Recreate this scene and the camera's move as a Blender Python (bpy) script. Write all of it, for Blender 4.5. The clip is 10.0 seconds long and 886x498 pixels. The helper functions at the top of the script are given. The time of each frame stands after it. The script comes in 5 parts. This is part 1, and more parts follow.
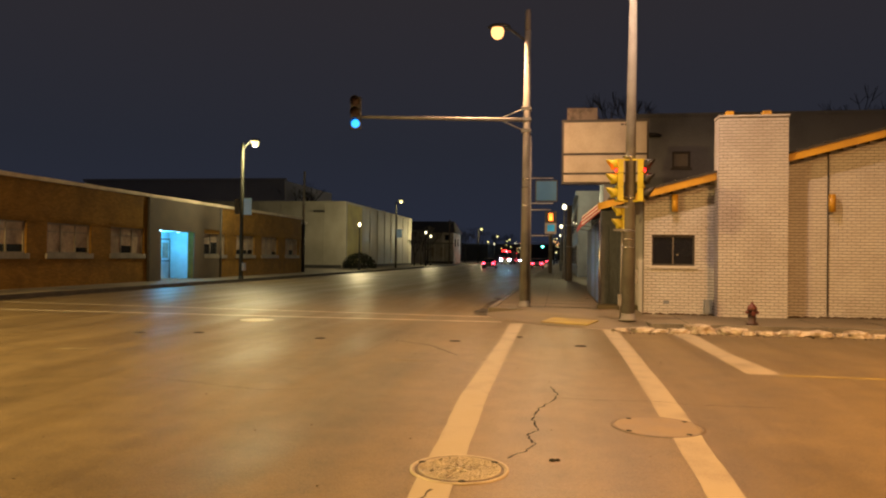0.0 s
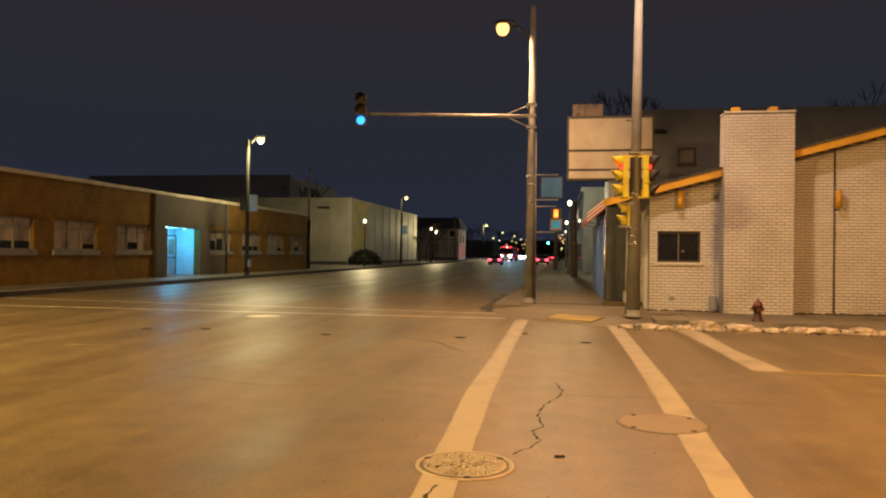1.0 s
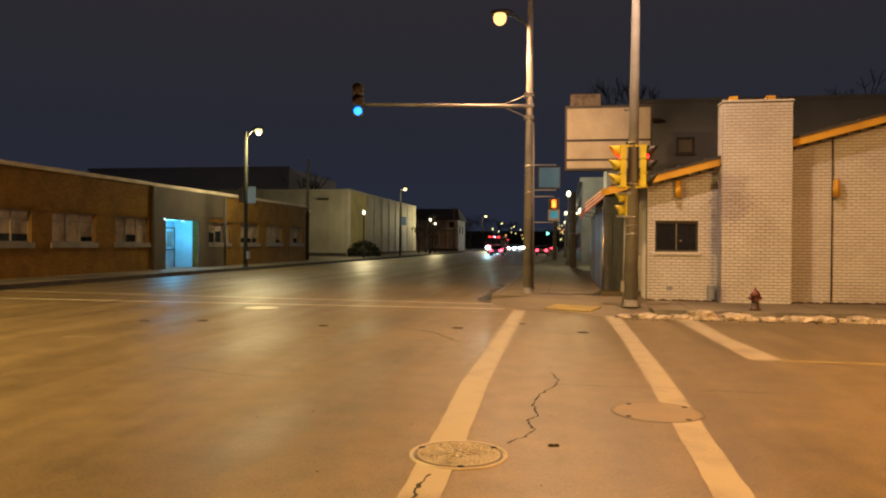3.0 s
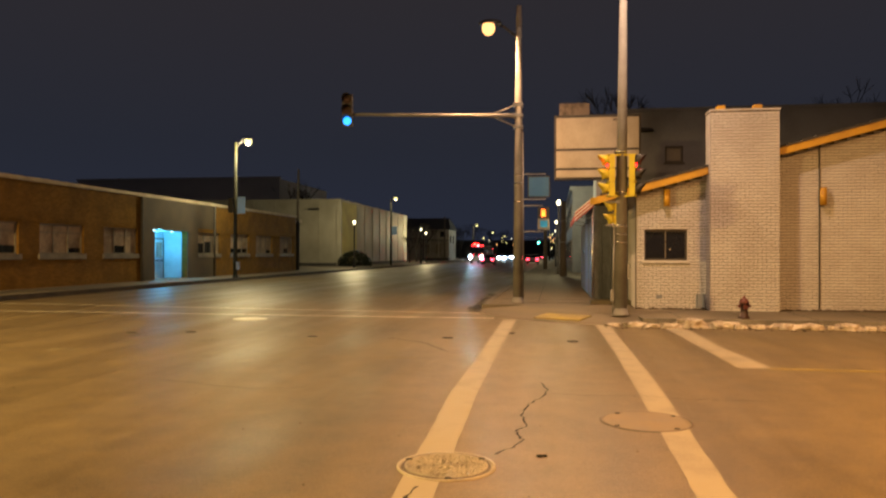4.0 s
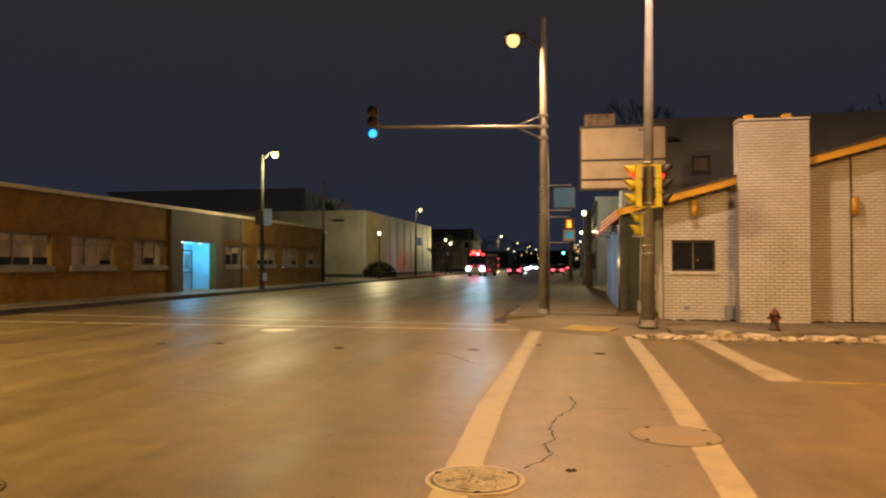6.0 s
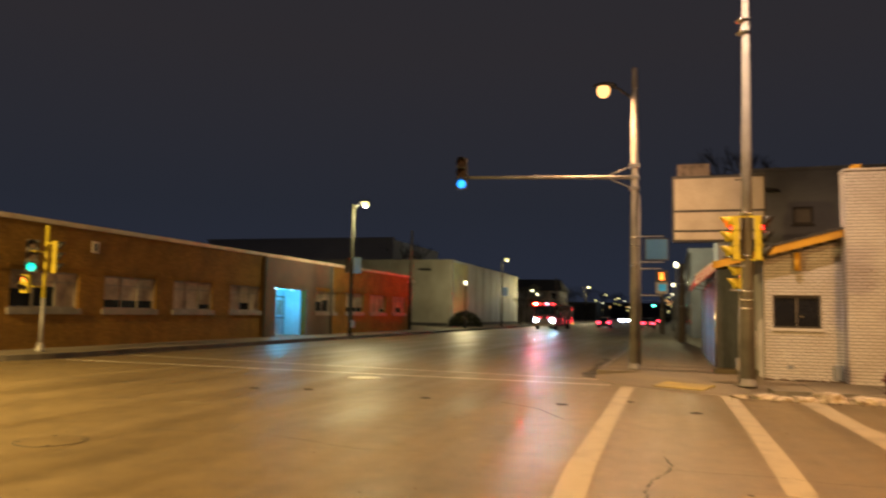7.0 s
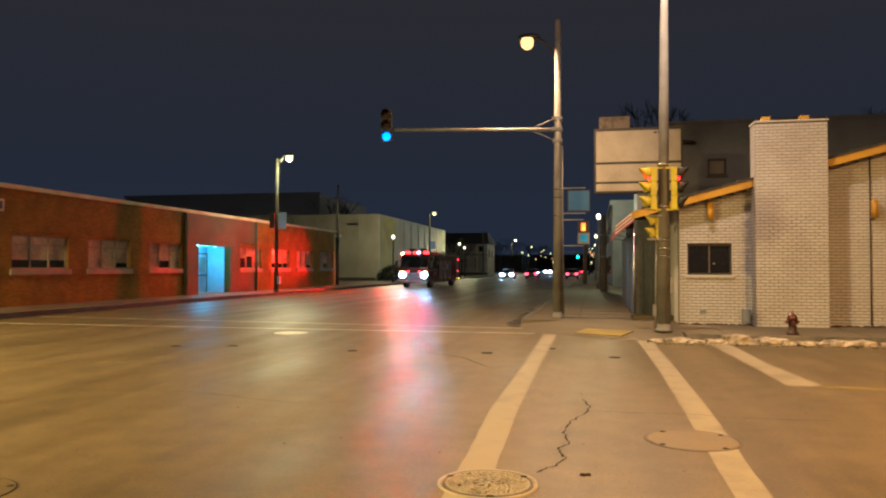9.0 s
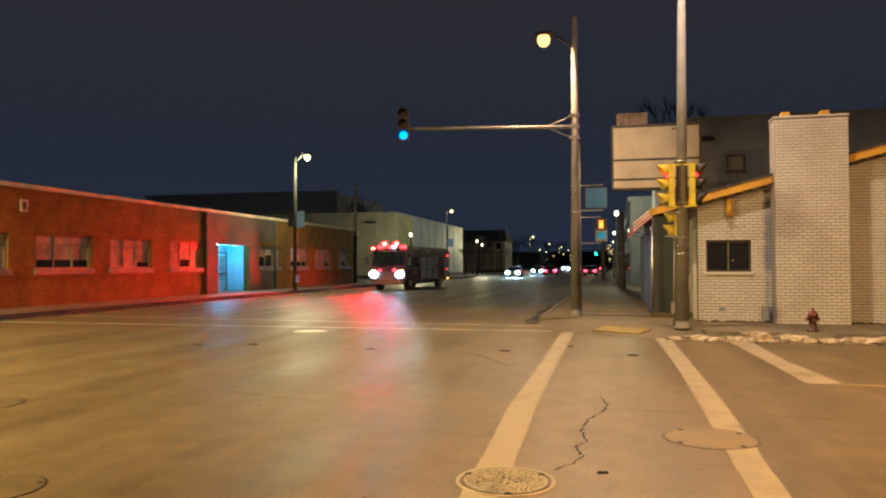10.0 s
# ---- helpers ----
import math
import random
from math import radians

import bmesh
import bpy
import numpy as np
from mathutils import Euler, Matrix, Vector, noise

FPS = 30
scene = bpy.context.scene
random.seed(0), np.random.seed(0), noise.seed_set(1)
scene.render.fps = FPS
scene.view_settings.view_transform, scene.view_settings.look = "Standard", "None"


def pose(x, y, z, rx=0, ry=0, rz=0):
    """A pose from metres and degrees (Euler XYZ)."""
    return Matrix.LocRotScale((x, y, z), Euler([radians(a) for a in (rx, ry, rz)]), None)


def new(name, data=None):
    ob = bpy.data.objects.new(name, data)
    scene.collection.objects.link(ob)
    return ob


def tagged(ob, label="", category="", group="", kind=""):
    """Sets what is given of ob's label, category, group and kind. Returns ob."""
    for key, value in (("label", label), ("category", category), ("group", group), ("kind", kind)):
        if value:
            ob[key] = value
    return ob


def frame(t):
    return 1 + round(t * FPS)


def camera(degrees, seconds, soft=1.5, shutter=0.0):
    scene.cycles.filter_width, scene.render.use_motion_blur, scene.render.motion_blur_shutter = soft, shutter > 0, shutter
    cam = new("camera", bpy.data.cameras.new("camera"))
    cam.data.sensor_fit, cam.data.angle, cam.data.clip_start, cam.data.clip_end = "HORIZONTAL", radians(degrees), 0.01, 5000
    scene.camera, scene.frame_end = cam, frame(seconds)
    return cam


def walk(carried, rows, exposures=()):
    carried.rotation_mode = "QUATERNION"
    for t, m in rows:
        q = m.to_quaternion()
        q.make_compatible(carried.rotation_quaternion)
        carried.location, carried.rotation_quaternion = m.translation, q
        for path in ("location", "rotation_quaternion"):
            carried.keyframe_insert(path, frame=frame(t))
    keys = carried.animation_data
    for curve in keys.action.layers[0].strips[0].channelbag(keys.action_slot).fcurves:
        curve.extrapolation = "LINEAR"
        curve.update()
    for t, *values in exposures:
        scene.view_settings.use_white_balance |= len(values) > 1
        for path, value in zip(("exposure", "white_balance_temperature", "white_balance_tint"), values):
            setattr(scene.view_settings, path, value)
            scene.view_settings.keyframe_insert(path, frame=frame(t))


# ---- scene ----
cam = camera(62.60, 10.0, 2.1, 0.7)
# seconds, x, y, z, pitch, roll, yaw of a phone held at eye height on the corner
PATH = [
    (0, -0.000, -0.000, 1.650, 0.57, -0.70, 9.00),
    (0.5, 0.000, -0.007, 1.658, 0.38, -0.61, 9.23),
    (1, 0.003, -0.027, 1.659, 0.27, -0.68, 9.41),
    (1.5, 0.015, -0.021, 1.660, 0.44, -0.79, 9.55),
    (2, 0.017, -0.034, 1.653, 0.13, -0.75, 9.68),
    (2.5, 0.036, -0.017, 1.646, -0.28, -0.49, 9.63),
    (2.7, 0.042, -0.012, 1.646, -0.40, -0.44, 9.50),
    (3.8, 0.080, 0.015, 1.652, -0.42, -0.18, 8.98),
    (4, 0.084, 0.021, 1.652, 0.32, -0.13, 8.68),
    (4.5, 0.074, 0.024, 1.669, 1.43, 0.14, 8.67),
    (5, 0.067, 0.023, 1.664, 1.09, 0.10, 9.09),
    (5.2, 0.066, 0.018, 1.665, 1.02, 0.06, 9.28),
    (6.3, 0.056, -0.015, 1.676, 1.37, -0.10, 12.58),
    (6.5, 0.053, -0.018, 1.677, 1.97, -0.26, 14.42),
    (7, 0.005, 0.024, 1.690, 4.98, -1.15, 17.29),
    (7.25, 0.012, 0.005, 1.690, 5.06, -0.88, 20.10),
    (7.5, 0.022, -0.011, 1.691, 4.83, -0.54, 20.21),
    (7.75, 0.040, 0.040, 1.665, 4.15, -0.66, 17.00),
    (8, 0.054, 0.093, 1.639, 2.84, -0.77, 13.01),
    (8.5, 0.054, 0.050, 1.649, 1.59, -0.68, 10.73),
    (9, 0.060, 0.051, 1.652, 1.46, -0.09, 11.70),
    (9.5, 0.065, 0.036, 1.656, 1.38, 0.10, 12.47),
    (10, 0.075, -0.012, 1.674, 1.25, 0.18, 13.08),
]
walk(cam, [(t, pose(x, y, z, 90 + p, r, w)) for t, x, y, z, p, r, w in PATH],
     [(0, 0.10, 6300, 9.5), (6.5, 0.10, 6250, 8), (7.5, 0.12, 6100, 4), (9, 0.10, 5480, 1), (10, 0.12, 5450, 2)])

# ---- night sky and street lighting ----
world = bpy.data.worlds.new("night_sky")
scene.world = world
world.use_nodes = True
sky = world.node_tree.nodes["Background"]
sky.inputs["Strength"].default_value = 0.037
# city glow: bluer low down, greyer overhead
coord, height, glow_ramp = (world.node_tree.nodes.new(n) for n in ("ShaderNodeTexCoord", "ShaderNodeSeparateXYZ", "ShaderNodeValToRGB"))
world.node_tree.links.new(coord.outputs["Generated"], height.inputs[0])
world.node_tree.links.new(height.outputs["Z"], glow_ramp.inputs["Fac"])
world.node_tree.links.new(glow_ramp.outputs["Color"], sky.inputs["Color"])
glow_ramp.color_ramp.elements[0].position, glow_ramp.color_ramp.elements[0].color = 0.0, (0.50, 0.60, 1.02, 1)
glow_ramp.color_ramp.elements[1].position, glow_ramp.color_ramp.elements[1].color = 0.34, (0.66, 0.57, 0.66, 1)
middle = glow_ramp.color_ramp.elements.new(0.14)
middle.color = (0.50, 0.54, 0.78, 1)
SODIUM = (1.0, 0.51, 0.22)
WARM = (1.0, 0.80, 0.40)


def lamp(name, at, watts, colour, radius=0.12):
    data = bpy.data.lights.new(name, "POINT")
    data.energy, data.color, data.shadow_soft_size = watts, colour, radius
    ob = new(name, data)
    ob.location = at
    return ob


def down_lamp(name, place, watts, colour, size):
    """The light of a shaded head that throws downwards."""
    data = bpy.data.lights.new(name, "AREA")
    data.shape, data.size = "DISK", size
    data.energy, data.color = watts, colour
    ob = new(name, data)
    ob.location = place
    return ob


# ---- materials ----
def shade(name, base, second=None, rough=0.7, metal=0.0, scale=6.0, fine=60.0, bump=0.15, spread=(0.35, 0.65), emit=None, power=0.0, rough2=None, stretch=(1, 1, 1)):
    """A surface with broad stains and fine grain at real size."""
    m = bpy.data.materials.new(name)
    m.use_nodes = True
    nt = m.node_tree
    b = nt.nodes["Principled BSDF"]
    b.inputs["Metallic"].default_value = metal
    second = second or tuple(c * 0.7 for c in base)
    tc = nt.nodes.new("ShaderNodeTexCoord")
    mp = nt.nodes.new("ShaderNodeMapping")
    mp.inputs["Scale"].default_value = stretch
    nt.links.new(tc.outputs["Object"], mp.inputs["Vector"])
    n1, n2 = nt.nodes.new("ShaderNodeTexNoise"), nt.nodes.new("ShaderNodeTexNoise")
    n1.inputs["Scale"].default_value, n1.inputs["Detail"].default_value = scale, 6
    n2.inputs["Scale"].default_value, n2.inputs["Detail"].default_value = fine, 4
    for n in (n1, n2):
        nt.links.new(mp.outputs["Vector"], n.inputs["Vector"])
    add = nt.nodes.new("ShaderNodeMath")
    add.operation = "MULTIPLY_ADD"
    add.inputs[1].default_value = 0.35
    nt.links.new(n2.outputs["Fac"], add.inputs[0])
    nt.links.new(n1.outputs["Fac"], add.inputs[2])
    ramp = nt.nodes.new("ShaderNodeValToRGB")
    e = ramp.color_ramp.elements
    e[0].position, e[1].position = spread[0] + 0.17, spread[1] + 0.17
    e[0].color, e[1].color = (*second, 1), (*base, 1)
    nt.links.new(add.outputs[0], ramp.inputs["Fac"])
    nt.links.new(ramp.outputs["Color"], b.inputs["Base Color"])
    if rough2 is None:
        rough2 = min(1.0, rough + 0.12)
    mr = nt.nodes.new("ShaderNodeMapRange")
    mr.inputs["From Min"].default_value, mr.inputs["From Max"].default_value = 0.35, 0.65
    mr.inputs["To Min"].default_value, mr.inputs["To Max"].default_value = rough, rough2
    nt.links.new(n1.outputs["Fac"], mr.inputs["Value"])
    nt.links.new(mr.outputs["Result"], b.inputs["Roughness"])
    if bump:
        bp = nt.nodes.new("ShaderNodeBump")
        bp.inputs["Strength"].default_value, bp.inputs["Distance"].default_value = bump, 0.01
        nt.links.new(n2.outputs["Fac"], bp.inputs["Height"])
        nt.links.new(bp.outputs["Normal"], b.inputs["Normal"])
    if emit:
        b.inputs["Emission Color"].default_value = (*emit, 1)
        b.inputs["Emission Strength"].default_value = power
    return m


def glow(name, colour, power):
    m = bpy.data.materials.new(name)
    m.use_nodes = True
    b = m.node_tree.nodes["Principled BSDF"]
    b.inputs["Base Color"].default_value = (0.02, 0.02, 0.02, 1)
    b.inputs["Roughness"].default_value = 0.3
    b.inputs["Emission Color"].default_value = (*colour, 1)
    b.inputs["Emission Strength"].default_value = power
    return m


def brick_face(name, base, second, mortar, length=0.21, height=0.068):
    """Brickwork for walls that stay far off: courses over a stained base, with recessed joints."""
    m = shade(name, base, second, 0.9, 0, 1.2, 18, 0.0)
    nt = m.node_tree
    b = nt.nodes["Principled BSDF"]
    b.inputs["Specular IOR Level"].default_value = 0.15
    stain = b.inputs["Base Color"].links[0].from_socket
    tc = nt.nodes.new("ShaderNodeTexCoord")
    sep, com, add = nt.nodes.new("ShaderNodeSeparateXYZ"), nt.nodes.new("ShaderNodeCombineXYZ"), nt.nodes.new("ShaderNodeMath")
    nt.links.new(tc.outputs["Object"], sep.inputs[0])
    nt.links.new(sep.outputs["X"], add.inputs[0])
    nt.links.new(sep.outputs["Y"], add.inputs[1])
    nt.links.new(add.outputs[0], com.inputs["X"])
    nt.links.new(sep.outputs["Z"], com.inputs["Y"])
    br = nt.nodes.new("ShaderNodeTexBrick")
    br.inputs["Scale"].default_value = 1.0
    br.inputs["Brick Width"].default_value, br.inputs["Row Height"].default_value = length, height
    br.inputs["Mortar Size"].default_value = 0.006
    br.inputs["Color1"].default_value, br.inputs["Color2"].default_value = (1.12, 1.10, 1.05, 1), (0.80, 0.77, 0.74, 1)
    br.inputs["Mortar"].default_value = (*mortar, 1)
    nt.links.new(com.outputs[0], br.inputs["Vector"])
    mix = nt.nodes.new("ShaderNodeMixRGB")
    mix.blend_type = "MULTIPLY"
    mix.inputs["Fac"].default_value = 1.0
    nt.links.new(stain, mix.inputs["Color1"])
    nt.links.new(br.outputs["Color"], mix.inputs["Color2"])
    nt.links.new(mix.outputs["Color"], b.inputs["Base Color"])
    bp = nt.nodes.new("ShaderNodeBump")
    bp.invert = True
    bp.inputs["Strength"].default_value, bp.inputs["Distance"].default_value = 0.6, 0.01
    nt.links.new(br.outputs["Fac"], bp.inputs["Height"])
    nt.links.new(bp.outputs["Normal"], b.inputs["Normal"])
    return m


def asphalt():
    """Old asphalt: broad stains, wheel tracks along the street, patches and pale aggregate."""
    m = bpy.data.materials.new("asphalt")
    m.use_nodes = True
    nt = m.node_tree
    b = nt.nodes["Principled BSDF"]
    tc = nt.nodes.new("ShaderNodeTexCoord")

    def grain(scale, detail, stretch=(1, 1, 1)):
        mp, n = nt.nodes.new("ShaderNodeMapping"), nt.nodes.new("ShaderNodeTexNoise")
        mp.inputs["Scale"].default_value = stretch
        n.inputs["Scale"].default_value, n.inputs["Detail"].default_value = scale, detail
        nt.links.new(tc.outputs["Object"], mp.inputs["Vector"])
        nt.links.new(mp.outputs["Vector"], n.inputs["Vector"])
        return n.outputs["Fac"]

    def calc(op, a, k, c=0.0):
        n = nt.nodes.new("ShaderNodeMath")
        n.operation = op
        for slot, v in zip(n.inputs, (a, k, c)):
            if isinstance(v, (int, float)):
                slot.default_value = v
            else:
                nt.links.new(v, slot)
        return n.outputs[0]

    broad, mottle, track, fine = grain(0.3, 5), grain(2.6, 6), grain(1.1, 4, (1, 0.10, 1)), grain(55, 3)
    vor = nt.nodes.new("ShaderNodeTexVoronoi")
    vor.inputs["Scale"].default_value = 75
    nt.links.new(tc.outputs["Object"], vor.inputs["Vector"])
    tone = calc("MULTIPLY_ADD", broad, 0.55, calc("MULTIPLY_ADD", mottle, 0.45, calc("MULTIPLY_ADD", track, 0.40, calc("MULTIPLY_ADD", fine, 0.55, calc("MULTIPLY", vor.outputs["Color"], 0.30)))))
    ramp = nt.nodes.new("ShaderNodeValToRGB")
    e = ramp.color_ramp.elements
    e[0].color, e[1].color = (0.052, 0.0395, 0.0200, 1), (0.141, 0.107, 0.050, 1)
    half = calc("MULTIPLY", tone, 0.72)
    e[0].position, e[1].position = 0.63, 0.95
    nt.links.new(half, ramp.inputs["Fac"])
    nt.links.new(ramp.outputs["Color"], b.inputs["Base Color"])
    mr = nt.nodes.new("ShaderNodeMapRange")
    mr.inputs["From Min"].default_value, mr.inputs["From Max"].default_value = 0.35, 0.65
    mr.inputs["To Min"].default_value, mr.inputs["To Max"].default_value = 0.41, 0.56
    nt.links.new(track, mr.inputs["Value"])
    nt.links.new(mr.outputs["Result"], b.inputs["Roughness"])
    bp = nt.nodes.new("ShaderNodeBump")
    bp.inputs["Strength"].default_value, bp.inputs["Distance"].default_value = 0.35, 0.008
    nt.links.new(calc("MULTIPLY_ADD", vor.outputs["Distance"], 0.5, fine), bp.inputs["Height"])
    nt.links.new(bp.outputs["Normal"], b.inputs["Normal"])
    return m


def painted_brick():
    """Chalky white paint on brick: each brick a little different, with broad stains and scrubbed patches over the wall."""
    m = bpy.data.materials.new("white_painted_brick")
    m.use_nodes = True
    nt = m.node_tree
    b = nt.nodes["Principled BSDF"]
    geo, info = nt.nodes.new("ShaderNodeNewGeometry"), nt.nodes.new("ShaderNodeObjectInfo")

    def grain(scale, detail):
        n = nt.nodes.new("ShaderNodeTexNoise")
        n.inputs["Scale"].default_value, n.inputs["Detail"].default_value = scale, detail
        nt.links.new(geo.outputs["Position"], n.inputs["Vector"])
        return n.outputs["Fac"]

    def calc(op, a, k, c=0.0):
        n = nt.nodes.new("ShaderNodeMath")
        n.operation = op
        for slot, v in zip(n.inputs, (a, k, c)):
            if isinstance(v, (int, float)):
                slot.default_value = v
            else:
                nt.links.new(v, slot)
        return n.outputs[0]

    each = calc("FRACT", calc("ADD", info.outputs["Random"], geo.outputs["Random Per Island"]), 0)
    tone = calc("MULTIPLY_ADD", each, 0.14, calc("MULTIPLY_ADD", grain(0.9, 5), 0.75, calc("MULTIPLY", grain(30, 3), 0.35)))
    ramp = nt.nodes.new("ShaderNodeValToRGB")
    e = ramp.color_ramp.elements
    e[0].position, e[1].position = 0.44, 0.85
    e[0].color, e[1].color = (0.33, 0.32, 0.318, 1), (0.43, 0.435, 0.45, 1)
    nt.links.new(tone, ramp.inputs["Fac"])
    nt.links.new(ramp.outputs["Color"], b.inputs["Base Color"])
    b.inputs["Roughness"].default_value = 0.75
    bp = nt.nodes.new("ShaderNodeBump")
    bp.inputs["Strength"].default_value, bp.inputs["Distance"].default_value = 0.3, 0.006
    nt.links.new(grain(45, 3), bp.inputs["Height"])
    nt.links.new(bp.outputs["Normal"], b.inputs["Normal"])
    return m


ASPHALT = asphalt()
CONCRETE = shade("pavement_concrete", (0.118, 0.100, 0.066), (0.072, 0.061, 0.041), 0.7, 0, 0.8, 40, 0.3)
KERB = shade("kerb_stone", (0.16, 0.15, 0.13), (0.06, 0.058, 0.052), 0.7, 0, 1.5, 30, 0.3)
DARK_KERB = shade("dark_kerb_stone", (0.060, 0.052, 0.042), (0.024, 0.021, 0.018), 0.85, 0, 1.2, 30, 0.3)
PAINT = shade("road_paint", (0.245, 0.215, 0.152), (0.130, 0.108, 0.070), 0.55, 0, 1.6, 70, 0.2, (0.28, 0.52))
LINE_PAINT = shade("thin_line_paint", (0.55, 0.52, 0.42), (0.30, 0.27, 0.20), 0.5, 0, 1.6, 70, 0.2, (0.28, 0.52))
YELLOW_PAINT = shade("yellow_road_paint", (0.26, 0.205, 0.04), (0.13, 0.10, 0.03), 0.55, 0, 2, 70, 0.2)
WHITE_BRICK = painted_brick()
# mortar grey darkened to carry the shade of recessed joints
SHADED_MORTAR = shade("shade_darkened_mortar", (0.105, 0.09, 0.075), (0.065, 0.056, 0.047), 0.9, 0, 2, 50, 0.3)
ORANGE = shade("orange_painted_wood", (0.44, 0.25, 0.012), (0.33, 0.18, 0.01), 0.5, 0, 2, 20, 0.1)
SHINGLE = shade("dark_shingle", (0.05, 0.048, 0.045), (0.03, 0.03, 0.03), 0.9, 0, 3, 40, 0.4)
STUCCO = shade("grey_stucco", (0.150, 0.166, 0.198), (0.090, 0.100, 0.120), 0.9, 0, 0.6, 14, 0.3, (0.25, 0.6))
STEEL = shade("galvanised_steel", (0.22, 0.22, 0.22), (0.14, 0.14, 0.14), 0.5, 0.25, 2, 40, 0.1)
POST_GREY = shade("dull_grey_post", (0.178, 0.174, 0.166), (0.120, 0.117, 0.112), 0.8, 0.0, 1.5, 30, 0.15)
POLE_GREY = shade("weathered_grey_pole", (0.036, 0.036, 0.028), (0.022, 0.022, 0.018), 0.9, 0.0, 2, 40, 0.1)
for m in (POST_GREY, POLE_GREY):
    m.node_tree.nodes["Principled BSDF"].inputs["Specular IOR Level"].default_value = 0.12
DARK_STEEL = shade("dark_metal", (0.05, 0.05, 0.05), (0.03, 0.03, 0.03), 0.5, 0.5, 3, 40, 0.1)
SIGNAL_YELLOW = shade("signal_yellow_paint", (0.50, 0.42, 0.015), (0.40, 0.33, 0.012), 0.45, 0, 3, 30, 0.05)
BLACK = shade("black_plastic", (0.02, 0.02, 0.02), (0.012, 0.012, 0.012), 0.5, 0, 3, 30, 0.05)
GLASS_DARK = shade("dark_window_glass", (0.015, 0.016, 0.018), (0.01, 0.01, 0.012), 0.05, 0, 1, 5, 0.02, rough2=0.08)
TAN_BRICK = brick_face("tan_brick", (0.168, 0.100, 0.022), (0.112, 0.065, 0.014), (1.0, 0.85, 0.62))
STONE_TRIM = shade("limestone_trim", (0.42, 0.37, 0.28), (0.30, 0.26, 0.20), 0.8, 0, 1.5, 25, 0.3)
CREAM = shade("cream_sign_panel", (0.31, 0.29, 0.24), (0.23, 0.21, 0.17), 0.45, 0, 1, 15, 0.05)
METAL_SIDING = shade("beige_metal_siding", (0.34, 0.325, 0.27), (0.23, 0.215, 0.17), 0.6, 0.1, 0.35, 12, 0.1)
RED_IRON = shade("red_painted_iron", (0.085, 0.015, 0.011), (0.05, 0.009, 0.007), 0.45, 0.1, 5, 40, 0.2)
SNOW = shade("dirty_snow", (0.42, 0.385, 0.33), (0.12, 0.095, 0.068), 0.8, 0, 3.5, 30, 0.6)
IRON = shade("cast_iron", (0.13, 0.105, 0.078), (0.075, 0.06, 0.045), 0.5, 0.3, 6, 60, 0.4)
DARK_WALL = shade("far_dark_wall", (0.05, 0.048, 0.048), (0.034, 0.032, 0.032), 0.9, 0, 0.3, 8, 0.1)
HOUSE_SIDING = shade("pale_house_siding", (0.46, 0.40, 0.30), (0.32, 0.28, 0.21), 0.7, 0, 0.8, 14, 0.1)
YELLOW_PANEL = shade("yellow_panel_tone", (0.42, 0.37, 0.13), (0.29, 0.25, 0.09), 0.7, 0, 0.5, 12, 0.1)
BLIND = shade("blind_behind_glass", (0.35, 0.28, 0.21), (0.17, 0.135, 0.105), 0.06, 0, 1.0, 6, 0.0, rough2=0.1)
FRAME_GREY = shade("pale_window_frame", (0.17, 0.155, 0.13), (0.10, 0.09, 0.075), 0.6, 0.1, 2, 30, 0.05)
SMOOTH_STONE = shade("smooth_grey_stone", (0.066, 0.052, 0.036), (0.040, 0.032, 0.023), 0.85, 0, 0.8, 14, 0.15)
DOOR_WHITE = shade("pale_alcove_paint", (0.46, 0.58, 0.62), (0.36, 0.47, 0.52), 0.6, 0, 1.5, 20, 0.1)
WOOD_POLE = shade("weathered_pole_wood", (0.15, 0.122, 0.094), (0.085, 0.068, 0.053), 0.85, 0, 3, 40, 0.5, stretch=(1, 1, 0.1))
LEAF = shade("dark_bush_leaf", (0.010, 0.012, 0.008), (0.006, 0.007, 0.005), 0.7, 0, 4, 30, 0.2)
LEAF.node_tree.nodes["Principled BSDF"].inputs["Specular IOR Level"].default_value = 0.08
BARK = shade("bare_twig_bark", (0.022, 0.018, 0.016), (0.014, 0.012, 0.011), 0.9, 0, 4, 40, 0.3)
SIGN_BLUE = shade("blue_sign_face", (0.035, 0.12, 0.27), (0.028, 0.10, 0.23), 0.45, 0, 2, 20, 0.02)
SIGN_PALE = shade("pale_sign_face", (0.24, 0.42, 0.78), (0.19, 0.35, 0.68), 0.45, 0, 2, 20, 0.02)
STORE_BLUE = shade("blue_storefront_panel", (0.024, 0.034, 0.14), (0.016, 0.024, 0.09), 0.6, 0, 1.5, 20, 0.05)
STORE_WHITE = shade("white_storefront_panel", (0.034, 0.030, 0.038), (0.018, 0.016, 0.022), 0.7, 0, 1.5, 20, 0.05)
AWNING_RED = shade("red_awning_cloth", (0.36, 0.05, 0.05), (0.24, 0.03, 0.03), 0.8, 0, 3, 40, 0.2)
AWNING_WHITE = shade("white_awning_cloth", (0.60, 0.56, 0.52), (0.45, 0.42, 0.38), 0.8, 0, 3, 40, 0.2)
PANEL_GREY = shade("grey_wood_panel", (0.085, 0.098, 0.12), (0.036, 0.040, 0.048), 0.7, 0, 1.2, 25, 0.3, stretch=(1, 1, 0.3))
CRACK = shade("open_crack", (0.012, 0.011, 0.010), (0.008, 0.008, 0.007), 0.9, 0, 5, 40, 0.0)
